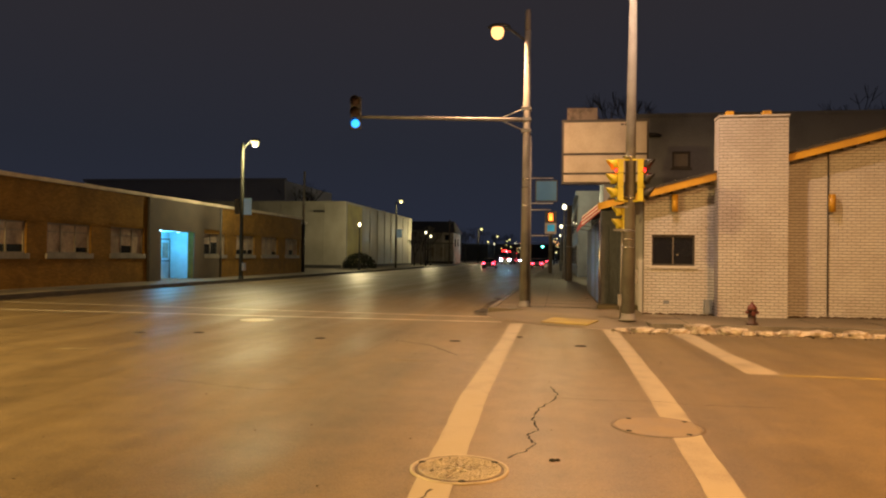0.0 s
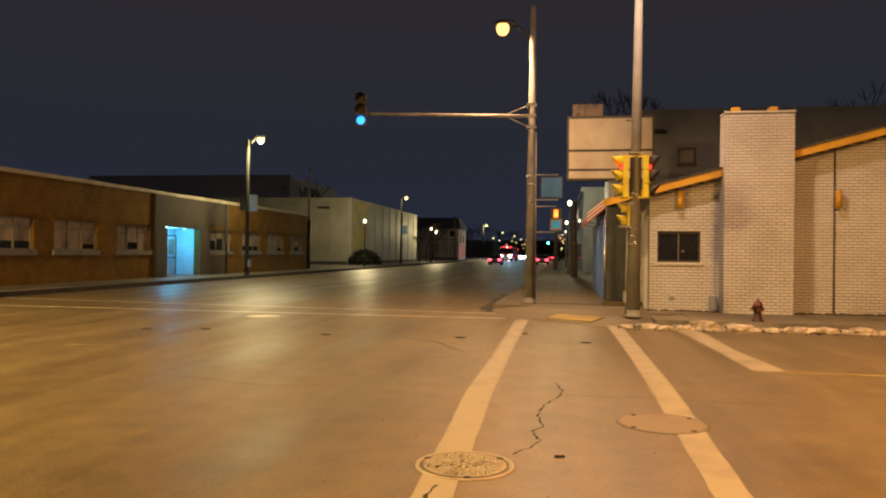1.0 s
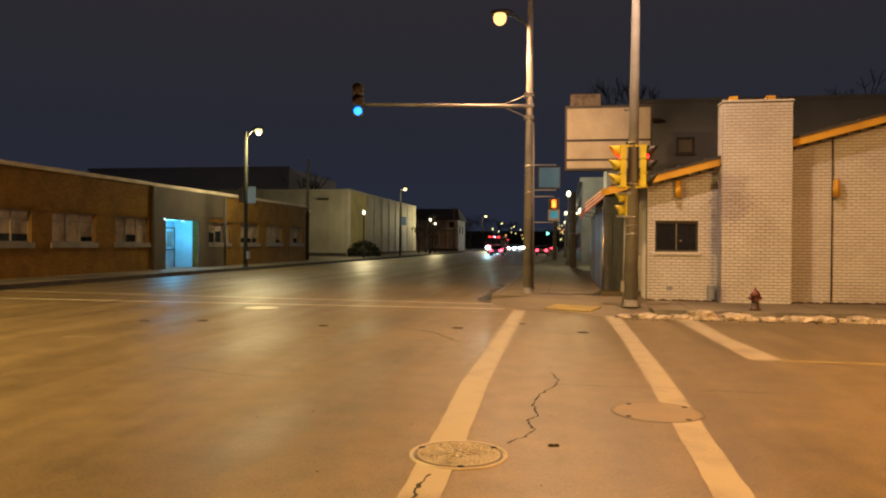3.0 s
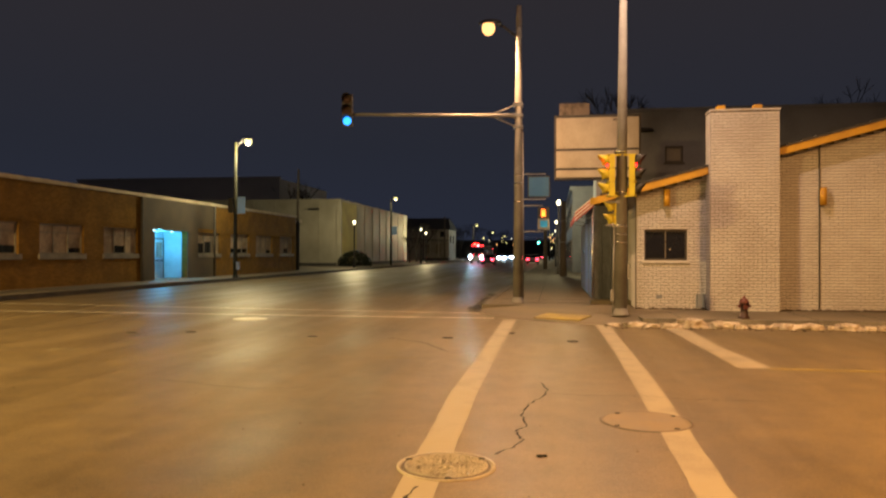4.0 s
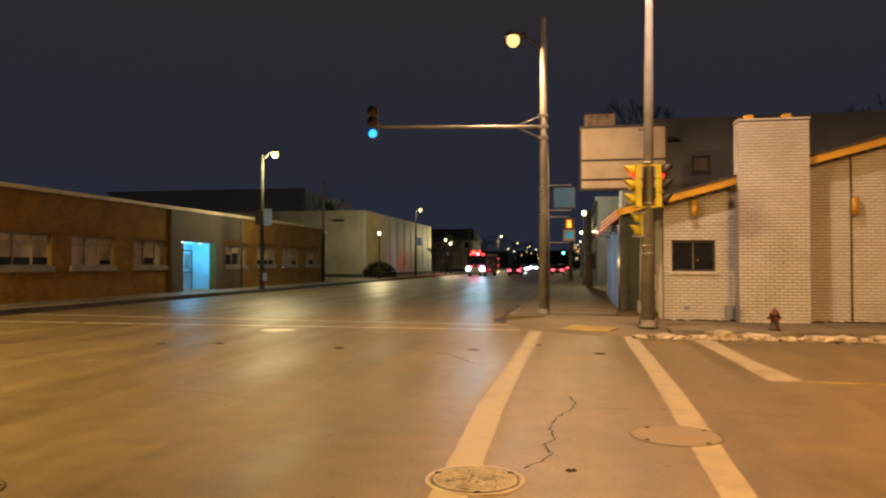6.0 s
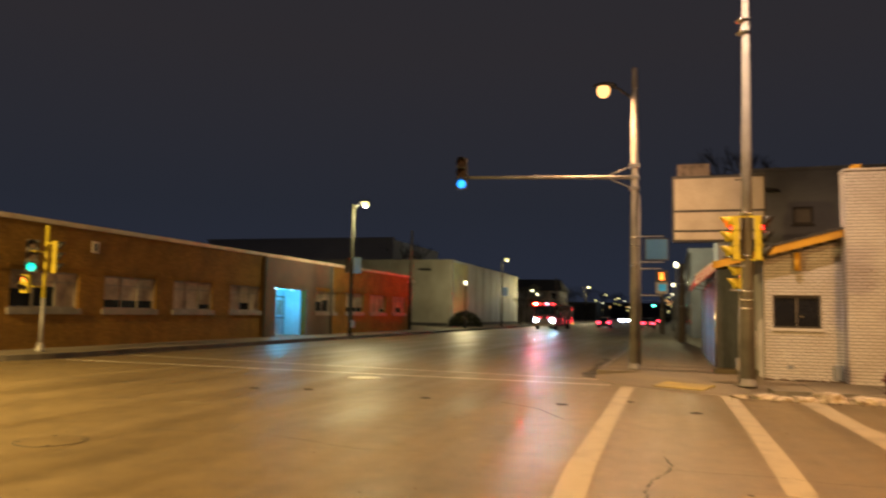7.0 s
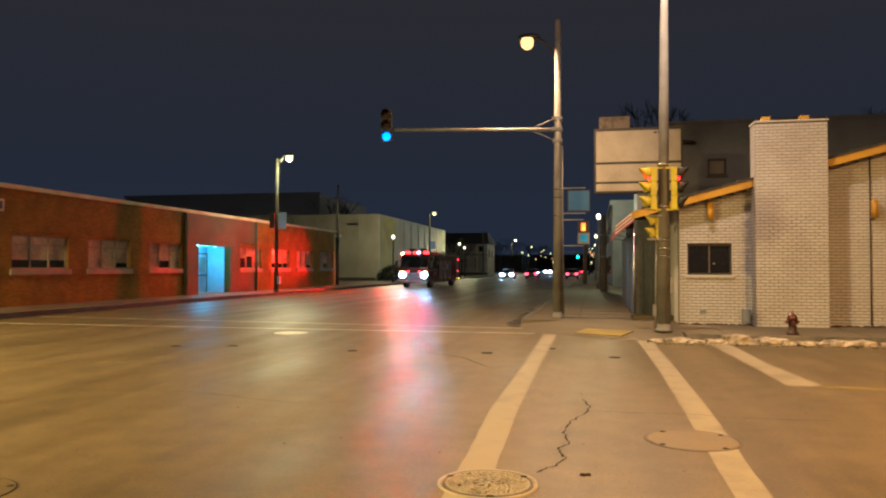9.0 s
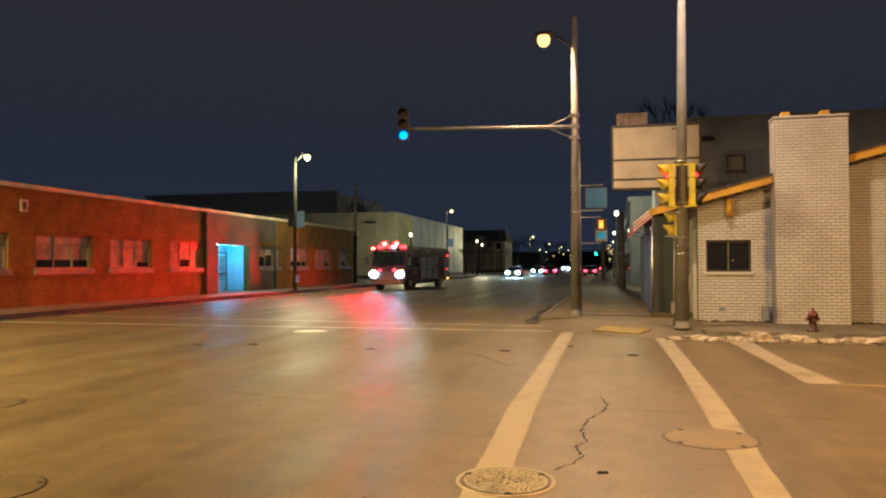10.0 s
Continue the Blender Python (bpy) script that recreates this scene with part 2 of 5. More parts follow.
ENGINE_RED = shade("red_vehicle_paint", (0.06, 0.010, 0.014), (0.04, 0.008, 0.010), 0.2, 0, 1.5, 20, 0.0, rough2=0.28)
CAR_DARK = shade("dark_car_paint", (0.03, 0.03, 0.035), (0.02, 0.02, 0.025), 0.2, 0, 1.5, 20, 0.0, rough2=0.28)
CAR_SILVER = shade("silver_car_paint", (0.20, 0.20, 0.21), (0.15, 0.15, 0.16), 0.25, 0.3, 1.5, 20, 0.0)
CHROME = shade("chrome", (0.6, 0.6, 0.6), (0.5, 0.5, 0.5), 0.12, 1.0, 4, 20, 0.0)
RUBBER = shade("tyre_rubber", (0.02, 0.02, 0.02), (0.013, 0.013, 0.013), 0.85, 0, 6, 60, 0.2)
PLATE = shade("worn_steel_plate", (0.34, 0.30, 0.21), (0.23, 0.20, 0.14), 0.5, 0.15, 5, 50, 0.2)
GREEN_LENS = glow("green_signal_lens", (0.03, 0.30, 1.0), 2.7)
TEAL_LENS = glow("teal_signal_lens", (0.04, 1.0, 0.62), 1.8)
RED_LENS = glow("red_signal_lens", (1.0, 0.004, 0.008), 11)
HAND_LENS = glow("orange_hand_lens", (1.0, 0.20, 0.02), 4.5)
DARK_LENS = shade("unlit_signal_lens", (0.05, 0.03, 0.02), (0.03, 0.02, 0.015), 0.2, 0, 4, 20, 0.0)
HEADLIGHT = glow("headlight_lens", (0.40, 0.76, 1.0), 150000)
HEADLIGHT_HALO = glow("headlight_halo", (0.62, 0.85, 1.0), 22)
FAR_HEADLIGHT = glow("far_headlight_lens", (0.60, 0.86, 1.0), 800)
TAIL_LENS = glow("tail_light_lens", (1.0, 0.03, 0.06), 20)
BEACON_RED = glow("red_beacon_panel", (1.0, 0.0012, 0.0004), 450)
WALL_FILL_RED = glow("red_wall_fill_panel", (1.0, 0.004, 0.001), 290000)
SIDE_RED = glow("red_side_flood_panel", (1.0, 0.004, 0.002), 4500)
BAR_RED = glow("red_lightbar_lens", (1.0, 0.03, 0.035), 7)
BAR_WHITE = glow("white_lightbar_lens", (0.9, 0.70, 1.0), 6)
AMBER = glow("amber_marker_lens", (1.0, 0.45, 0.05), 8)
ALCOVE_LIGHT = glow("cool_ceiling_light", (0.55, 0.88, 1.0), 3.5)
LAMP_SODIUM = glow("sodium_lens", (1.0, 0.47, 0.14), 2.5)
LAMP_WARM = glow("warm_lens", (1.0, 0.84, 0.30), 2.6)


# ---- mesh helpers ----
def box(bm, x0, y0, z0, x1, y1, z1, m=None):
    v = [bm.verts.new((x, y, z)) for z in (z0, z1) for y in (y0, y1) for x in (x0, x1)]
    fs = ((0, 2, 3, 1), (4, 5, 7, 6), (0, 1, 5, 4), (2, 6, 7, 3), (0, 4, 6, 2), (1, 3, 7, 5))
    for f in fs:
        bm.faces.new([v[i] for i in f])
    if m is not None:
        for p in v:
            p.co = m @ p.co
    return v


def tube(bm, a, b, r0, r1=None, seg=14, caps=True):
    """A tapered round bar from a to b."""
    r1 = r0 if r1 is None else r1
    a, b = Vector(a), Vector(b)
    q = (b - a).to_track_quat("Z", "Y")
    rings = []
    for c, r in ((a, r0), (b, r1)):
        rings.append([bm.verts.new(c + q @ Vector((r * math.cos(2 * math.pi * i / seg), r * math.sin(2 * math.pi * i / seg), 0))) for i in range(seg)])
    for i in range(seg):
        f = bm.faces.new((rings[0][i], rings[0][(i + 1) % seg], rings[1][(i + 1) % seg], rings[1][i]))
        f.smooth = True
    if caps:
        bm.faces.new(rings[0][::-1])
        bm.faces.new(rings[1])


def lathe(bm, profile, at=(0, 0, 0), seg=20):
    """A turned body from (radius, height) pairs, bottom to top."""
    at = Vector(at)
    rings = [[bm.verts.new(at + Vector((max(r, 1e-4) * math.cos(2 * math.pi * i / seg), max(r, 1e-4) * math.sin(2 * math.pi * i / seg), z))) for i in range(seg)] for r, z in profile]
    for lo, hi in zip(rings, rings[1:]):
        for i in range(seg):
            f = bm.faces.new((lo[i], lo[(i + 1) % seg], hi[(i + 1) % seg], hi[i]))
            f.smooth = True
    bm.faces.new(rings[0][::-1])
    bm.faces.new(rings[-1])


def prism(bm, pts, z0, z1):
    """A slab over the outline pts (counter-clockwise)."""
    lo = [bm.verts.new((x, y, z0)) for x, y in pts]
    hi = [bm.verts.new((x, y, z1)) for x, y in pts]
    n = len(pts)
    for i in range(n):
        bm.faces.new((lo[i], lo[(i + 1) % n], hi[(i + 1) % n], hi[i]))
    bm.faces.new(hi)
    bm.faces.new(lo[::-1])


def part(name, bm, material, parent=None, label="", bevel=0.0):
    if bevel:
        bmesh.ops.bevel(bm, geom=[e for e in bm.edges if e.calc_face_angle(0) > 0.6], offset=bevel, segments=2, affect="EDGES")
    bmesh.ops.recalc_face_normals(bm, faces=bm.faces)
    me = bpy.data.meshes.new(name)
    bm.to_mesh(me)
    bm.free()
    me.materials.append(material)
    ob = new(name, me)
    if parent is not None:
        ob.parent = parent
    if label:
        ob["label"] = label
    return ob


def boxes(name, items, material, parent=None, label="", bevel=0.0):
    bm = bmesh.new()
    for it in items:
        box(bm, *it)
    return part(name, bm, material, parent, label, bevel)


def thing(name, at, label, category, group="", turn=0):
    ob = new(name)
    ob.matrix_basis = pose(*at, 0, 0, turn)
    return tagged(ob, label, category, group)


def setting(ob, label, category):
    return tagged(ob, label, category, "", "structure")


# ---- ground ----
bm = bmesh.new()
box(bm, -1500, -1500, -0.5, 1500, 3000, 0)
setting(part("road", bm, ASPHALT), "worn grey asphalt street crossing with damp patches", "road")


def arc(cx, cy, r, a0, a1, n=10):
    return [(cx + r * math.cos(radians(a0 + (a1 - a0) * i / n)), cy + r * math.sin(radians(a0 + (a1 - a0) * i / n))) for i in range(n + 1)]


def pavement(name, pts, label):
    bm = bmesh.new()
    prism(bm, pts, -0.2, 0.15)
    return setting(part(name, bm, CONCRETE), label, "pavement")


NE = arc(2.1, 21.3, 2.9, 180, 270)
pavement("pavement_corner", [(-2, 21.3), *NE, (2.1, 17.2), (200, 17.2), (200, 400), (-2, 400)], "grey concrete pavement at the street corner")
# the corner falls to the road as a ramp
bm = bmesh.new()
inner, mid, outer = ([bm.verts.new((x, y, z)) for x, y in arc(2.1, 21.3, r, 180, 270, 16)] for r, z in ((2.9, 0.15), (4.05, 0.035), (4.22, -0.01)))
for lo, hi in ((mid, inner), (outer, mid)):
    for i in range(16):
        bm.faces.new((lo[i], lo[i + 1], hi[i + 1], hi[i]))
setting(part("ramp", bm, CONCRETE), "grey concrete corner ramp down to the road", "ramp")
NW = arc(-21.6, 18.4, 3.2, 270, 360)
pavement("pavement_across", [*NW, (-18.4, 400), (-300, 400), (-300, 15.2)], "grey concrete pavement in front of the brick building")


def stripe(name, pts, material, label, ragged=0.007):
    """A painted band between two long edges; pts: the left edge, then the right edge back, both with equal counts."""
    rnd = random.Random(name)
    half = len(pts) // 2
    left, right = pts[:half], pts[half:][::-1]
    bm = bmesh.new()
    rows = []
    for i in range(half - 1):
        n = max(1, min(60, int(math.dist(left[i], left[i + 1]) / 0.18)))
        for q in range(n + (1 if i == half - 2 else 0)):
            k = q / n
            ends = []
            for edge in (left, right):
                (xa, ya), (xb, yb) = edge[i], edge[i + 1]
                ends.append(bm.verts.new((xa + (xb - xa) * k + rnd.uniform(-1, 1) * ragged, ya + (yb - ya) * k + rnd.uniform(-1, 1) * ragged, 0.004)))
            rows.append(ends)
    for a, b in zip(rows, rows[1:]):
        bm.faces.new((a[0], a[1], b[1], b[0]))
    return setting(part(name, bm, material), label, "road marking")


stripe("marking_1", [(-0.96, 3.2), (-1.03, 6.0), (-1.13, 8.5), (-1.12, 12.5), (-1.17, 18.15), (-0.85, 18.25), (-0.84, 12.5), (-0.81, 8.6), (-0.74, 6.0), (-0.70, 3.2)], PAINT, "worn white crosswalk line on asphalt")
stripe("marking_2", [(1.02, 3.2), (1.05, 6.5), (1.07, 9.0), (1.08, 12.5), (1.01, 17.3), (1.34, 17.4), (1.37, 12.5), (1.37, 9.0), (1.32, 6.5), (1.28, 3.2)], PAINT, "worn white crosswalk line on asphalt")
stripe("marking_3", [(2.70, 11.1), (2.63, 13.5), (2.5, 16.85), (2.95, 16.9), (2.98, 13.5), (3.2, 11.05)], PAINT, "worn white stop bar on asphalt")
stripe("marking_4", [(3.1, 11.12), (60, 11.12), (60, 10.98), (3.1, 10.98)], YELLOW_PAINT, "thin yellow centre line on asphalt")
stripe("marking_5", [(-18, 18.45), (-1.4, 18.55), (-1.4, 18.4), (-18, 18.3)], LINE_PAINT, "thin white crosswalk line on asphalt")
stripe("marking_6", [(-18, 21.22), (-1.5, 19.98), (-1.5, 19.85), (-18, 21.1)], LINE_PAINT, "thin white crosswalk line on asphalt")

FADED = shade("faded_road_paint", (0.185, 0.155, 0.09), (0.11, 0.09, 0.05), 0.6, 0, 3.0, 70, 0.2, (0.3, 0.55))
for i, (x0, x1) in enumerate(((-8.45, -7.8), (-6.4, -5.9), (-4.6, -3.95), (-2.55, -2.05))):
    stripe(f"marking_{7 + i}", [(x0, 11.32), (x1, 11.34), (x1, 11.22), (x0, 11.2)], FADED, "faded short lane dash on asphalt", 0.012)

# ---- kerbs: stone edge along both pavements ----
def kerb(name, pts, width=0.16, height=0.17, stone=KERB):
    """Kerb stones along a line; the pavement lies on the left of the line."""
    bm = bmesh.new()
    for (xa, ya), (xb, yb) in zip(pts, pts[1:]):
        d = Vector((xb - xa, yb - ya, 0))
        n = max(1, round(d.length / 2.4)) if d.length < 200 else 40
        side = Vector((-d.y, d.x, 0)).normalized() * width
        for i in range(n):
            a, b = Vector((xa, ya, 0)) + d * (i / n), Vector((xa, ya, 0)) + d * ((i + 1) / n)
            a, b = a + d.normalized() * 0.006, b - d.normalized() * 0.006
            out = -side * 0.15
            lo = [a + out, b + out, b + side, a + side]
            vs = [bm.verts.new(p) for p in lo] + [bm.verts.new(p + Vector((0, 0, height)) + (side * 0.12 if k < 2 else Vector())) for k, p in enumerate(lo)]
            for f in ((0, 1, 5, 4), (1, 2, 6, 5), (2, 3, 7, 6), (3, 0, 4, 7), (4, 5, 6, 7)):
                bm.faces.new([vs[k] for k in f])
    return setting(part(name, bm, stone), "worn concrete kerb with dark mottled face", "kerb")


kerb("kerb_1", [(-2, 130), (-2, 80), (-2, 50), (-2, 21.3)])
kerb("kerb_3", [(2.1, 17.2), (14, 17.2), (40, 17.2)])
kerb("kerb_4", [(-60, 15.2), (-21.6, 15.2)])
kerb("kerb_5", NW, stone=DARK_KERB)
kerb("kerb_6", [(-18.4, 18.4), (-18.4, 60), (-18.4, 130)], stone=DARK_KERB)

# pavement joints: shallow dark grooves between the slabs
bm = bmesh.new()
for k in range(30):
    y = 22.4 + k * 1.7
    box(bm, -1.8, y, 0.148, 1.2, y + 0.014, 0.153)
box(bm, -0.4, 22.4, 0.148, -0.386, 75, 0.153)
for k in range(9):
    box(bm, 3.0 + k * 1.5, 17.5, 0.148, 3.014 + k * 1.5, 19.9, 0.153)
tagged(part("slab_joint", bm, CRACK), "dark joints between grey pavement slabs", "pavement joint", "", "stuff")

# ---- manhole covers, cracks, small marks in the asphalt ----
SANDY = shade("sandy_cover", (0.17, 0.13, 0.070), (0.115, 0.088, 0.048), 0.5, 0, 3.0, 50, 0.3)


def manhole(x, y, r, label, buried=None):
    t = thing("manhole_cover", (x, y, 0.006 if not buried else 0.0), label, "manhole cover", "manhole covers")
    bm = bmesh.new()
    lathe(bm, [(r, -0.02), (r, 0.005), (r * 0.93, 0.006), (r * 0.92, -0.004)], (0, 0, 0), 40)
    part("ring", bm, CRACK if buried is ASPHALT else IRON if buried else PLATE, t)
    bm = bmesh.new()
    lathe(bm, [(r * 0.90, -0.02), (r * 0.90, 0.006), (r * 0.87, 0.0065), (r * 0.86, 0.003), (r * 0.01, 0.003)] if not buried else [(r * 0.96, -0.02), (r * 0.96, 0.0062), (r * 0.01, 0.0064)] if buried is ASPHALT else [(r * 0.92, -0.02), (r * 0.92, 0.007), (r * 0.01, 0.0075)], (0, 0, 0), 40)
    for f in bm.faces:
        f.smooth = False
    part("lid", bm, buried or IRON, t)
    if not buried:
        rnd = random.Random(5)
        bm = bmesh.new()
        for k in range(12):
            d = r * (0.30 + 0.044 * k)
            count = int(2 * math.pi * d / 0.034)
            for i in range(count):
                a = 2 * math.pi * (i + rnd.uniform(-0.22, 0.22)) / count
                w, l = rnd.uniform(0.005, 0.008), rnd.uniform(0.011, 0.016)
                if rnd.random() < 0.93:
                    box(bm, -w, -l, 0.0025, w, l, 0.0085, Matrix.Rotation(a, 4, "Z") @ Matrix.Translation((d, 0, 0)) @ Matrix.Rotation(rnd.choice((0.0, 0.5, -0.5)), 4, "Z"))
        lathe(bm, [(r * 0.84, 0.003), (r * 0.84, 0.0085), (r * 0.80, 0.0085), (r * 0.80, 0.003)], (0, 0, 0), 40)
        part("tread", bm, PLATE, t, "raised worn tread pattern")["kind"] = "stuff"
        bm = bmesh.new()
        for k in range(8):
            a = k * math.pi / 4
            box(bm, 0.045, -0.014, 0.003, 0.105, 0.014, 0.0095, Matrix.Rotation(a, 4, "Z"))
        lathe(bm, [(0.03, 0.003), (0.03, 0.009), (0.001, 0.009)], (0, 0, 0), 14)
        part("boss", bm, PLATE, t)
    for k in range(4 if buried else 3):
        a = 0.7 + k * (1.57 if buried else 2.1)
        bm = bmesh.new()
        lathe(bm, [(0.028, 0.004), (0.028, 0.0092), (0.001, 0.0092)], (r * 0.86 * math.cos(a), r * 0.86 * math.sin(a), 0), 10)
        part("pick_hole", bm, CRACK, t)
    return t


manhole(-0.74, 5.61, 0.385, "round cast iron manhole cover with worn tread and ring")
manhole(0.98, 7.42, 0.45, "large round manhole cover smeared over with asphalt and paint", SANDY)
manhole(-7.36, 7.40, 0.42, "round dark manhole cover sunk in the asphalt", ASPHALT)
manhole(-4.48, 4.60, 0.36, "round dark manhole cover sunk in the asphalt", ASPHALT)
t = thing("steel_plate", (-7.4, 17.25, 0), "bright worn round steel lid in the roadway", "utility lid")
bm = bmesh.new()
lathe(bm, [(0.42, -0.01), (0.42, 0.008), (0.36, 0.012), (0.01, 0.012)], (0, 0, 0), 28)
part("lid", bm, shade("bright_worn_steel", (0.46, 0.42, 0.30), (0.34, 0.30, 0.21), 0.35, 0.4, 5, 50, 0.2), t)
for i, (x, y, w) in enumerate(((-1.97, 14.07, 0.17), (-4.63, 13.86, 0.15), (-7.37, 14.19, 0.16), (-8.5, 13.87, 0.16), (0.43, 13.88, 0.16), (-0.77, 15.12, 0.10))):
    t = thing("valve_cover", (x, y, 0), "small dark round valve cover in the asphalt", "valve cover", "valve covers")
    bm = bmesh.new()
    w *= 0.68
    lathe(bm, [(w, -0.01), (w, 0.006), (w * 0.85, 0.008), (w * 0.8, 0.003), (0.01, 0.003)], (0, 0, 0), 18)
    part("lid", bm, CRACK, t)


def crack(pts, width, seed):
    """A jagged open crack along a few bends."""
    rnd = random.Random(seed)
    fine = []
    for (xa, ya), (xb, yb) in zip(pts, pts[1:]):
        n = max(2, int(math.hypot(xb - xa, yb - ya) / 0.045))
        for i in range(n):
            k = i / n
            fine.append((xa + (xb - xa) * k + rnd.uniform(-1, 1) * 0.017, ya + (yb - ya) * k + rnd.uniform(-1, 1) * 0.02, width * rnd.uniform(0.3, 1.2)))
    fine.append((*pts[-1], 0.003))
    bm = bmesh.new()
    rows = []
    for i, (x, y, w) in enumerate(fine):
        x0, y0, _ = fine[max(0, i - 1)]
        x1, y1, _ = fine[min(len(fine) - 1, i + 1)]
        d = Vector((x1 - x0, y1 - y0, 0)).normalized()
        s = Vector((-d.y, d.x, 0)) * w / 2
        rows.append((bm.verts.new(Vector((x, y, 0.0055)) + s), bm.verts.new(Vector((x, y, 0.0055)) - s)))
    for a, b in zip(rows, rows[1:]):
        bm.faces.new((a[0], a[1], b[1], b[0]))
    return tagged(part("asphalt_crack", bm, CRACK), "dark jagged open crack in the asphalt", "crack", "cracks", "structure")


crack([(-0.08, 9.42), (0.0, 8.95), (-0.02, 8.65), (-0.07, 8.43), (-0.2, 8.0), (-0.24, 7.5), (-0.17, 7.05), (-0.26, 6.8), (-0.19, 6.5), (-0.26, 6.23), (-0.40, 5.98)], 0.021, 3)
crack([(0.0, 8.66), (0.5, 8.65), (1.06, 8.71), (1.6, 8.60), (2.57, 8.63)], 0.016, 4)
crack([(-3.1, 13.87), (-2.33, 13.3), (-1.66, 12.07)], 0.035, 6)
crack([(-0.86, 5.1), (-0.9, 4.85), (-0.88, 4.3)], 0.03, 7)
crack([(-7.0, 8.6), (-5.2, 8.9), (-3.6, 8.4), (-2.9, 8.6)], 0.012, 8)
rnd = random.Random(12)
bm = bmesh.new()
for i in range(110):
    x, y = rnd.uniform(-9, 5), rnd.uniform(4.4, 16)
    s = rnd.uniform(0.005, 0.012)
    lathe(bm, [(s, 0.0), (s * 0.8, s * 0.5), (s * 0.2, s * 0.7)], (x, y, 0), 6)
tagged(part("grit", bm, CONCRETE), "loose pale grit scattered over the asphalt", "grit", "", "stuff")
bm = bmesh.new()
for x, y, s in ((-0.03, 6.0, 0.03), (0.01, 6.01, 0.022), (2.55, 5.4, 0.015)):
    lathe(bm, [(s, 0), (s * 0.9, 0.012), (s * 0.3, 0.018)], (x, y, 0), 8)
tagged(part("debris", bm, CRACK), "small dark bits of debris on the asphalt", "debris", "", "stuff")
t = thing("ramp_pad", (0.28, 18.15, 0.092), "yellow tactile pad set in the corner ramp", "tactile pad")
t.matrix_basis = pose(0.28, 18.15, 0.092, 5.6, 0, -28)
bm = bmesh.new()
box(bm, -0.62, -0.33, -0.01, 0.62, 0.33, 0.012)
part("plate", bm, YELLOW_PAINT, t, "", 0.004)
bm = bmesh.new()
for i in range(14):
    for j in range(7):
        lathe(bm, [(0.018, 0.01), (0.013, 0.017), (0.004, 0.018)], (-0.55 + i * 0.085, -0.265 + j * 0.0875, 0), 6)
part("dome", bm, YELLOW_PAINT, t)["kind"] = "stuff"

# dark wet dirt gathered at the kerb, and a dark line along the far kerb
rnd = random.Random(31)
bm = bmesh.new()
for i in range(26):
    y = 20.6 + i * 0.34
    r = rnd.uniform(0.12, 0.3) * (1.5 if i < 6 else 0.8)
    lathe(bm, [(r, 0.001), (r * 0.7, 0.012), (r * 0.2, 0.02)], (-2.08 - rnd.uniform(0.05, 0.25) + (0.15 if i < 3 else 0), y, 0), 9)
# dark line along the foot of the far kerb
for i in range(110):
    y = 18.6 + i * 0.27
    r = rnd.uniform(0.08, 0.2)
    lathe(bm, [(r, 0.001), (r * 0.7, 0.01), (r * 0.2, 0.015)], (-18.33 + rnd.uniform(0.0, 0.12), y, 0), 7)
tagged(part("gutter_dirt", bm, shade("wet_dirt", (0.022, 0.018, 0.014), (0.014, 0.012, 0.009), 0.5, 0, 5, 40, 0.4)), "dark wet dirt at one kerb and a dark line along the other", "dirt", "", "stuff")

# ---- snow bank along the kerb ----
rnd = random.Random(21)
x = 1.3
for i in range(30):
    r = rnd.uniform(0.14, 0.24) if i < 4 else rnd.choice((rnd.uniform(0.14, 0.24), rnd.uniform(0.24, 0.36)))
    x += r * 0.85
    bm = bmesh.new()
    bmesh.ops.create_icosphere(bm, subdivisions=4, radius=1.0)
    tall = r * rnd.uniform(0.45, 0.66) if i > 3 else r * 0.5
    crest = rnd.uniform(0.55, 0.8)
    for v in bm.verts:
        d = v.co.copy()
        n = noise.noise(d * 1.5 + Vector((i * 3.1, 0, 0))) * 0.45 + noise.noise(d * 4.0 + Vector((i, 5, 0))) * 0.26 + abs(noise.noise(d * 8.0 + Vector((2, i, 1)))) * 0.16
        d *= 1 + n
        z = d.z if d.z < crest else crest + (d.z - crest) * 0.3
        v.co = Vector((d.x * r * 1.15, d.y * r * 0.85, max(z, -0.08) * tall))
    for f in bm.faces:
        f.smooth = True
    ob = part("snow_lump", bm, SNOW)
    ob.location = (x, 16.98 + rnd.uniform(-0.12, 0.08), 0.012)
    tagged(ob, "dirty half-melted snow lump along the kerb", "snow", "snow bank")
    x += r * 0.85 + rnd.choice((0.0, 0.0, 0.05, 0.14))
# leaf crumbs and grit shed from the melting snow
bm = bmesh.new()
for i in range(220):
    r = rnd.uniform(0.008, 0.03)
    lathe(bm, [(r, 0.0), (r * 0.8, r * 0.4), (r * 0.2, r * 0.6)], (rnd.uniform(1.2, 12.5), 16.62 + rnd.uniform(-0.16, 0.12), 0), 6)
tagged(part("gutter_litter", bm, DARK_KERB), "dark crumbs of dirt shed along the melting snow", "dirt", "", "stuff")

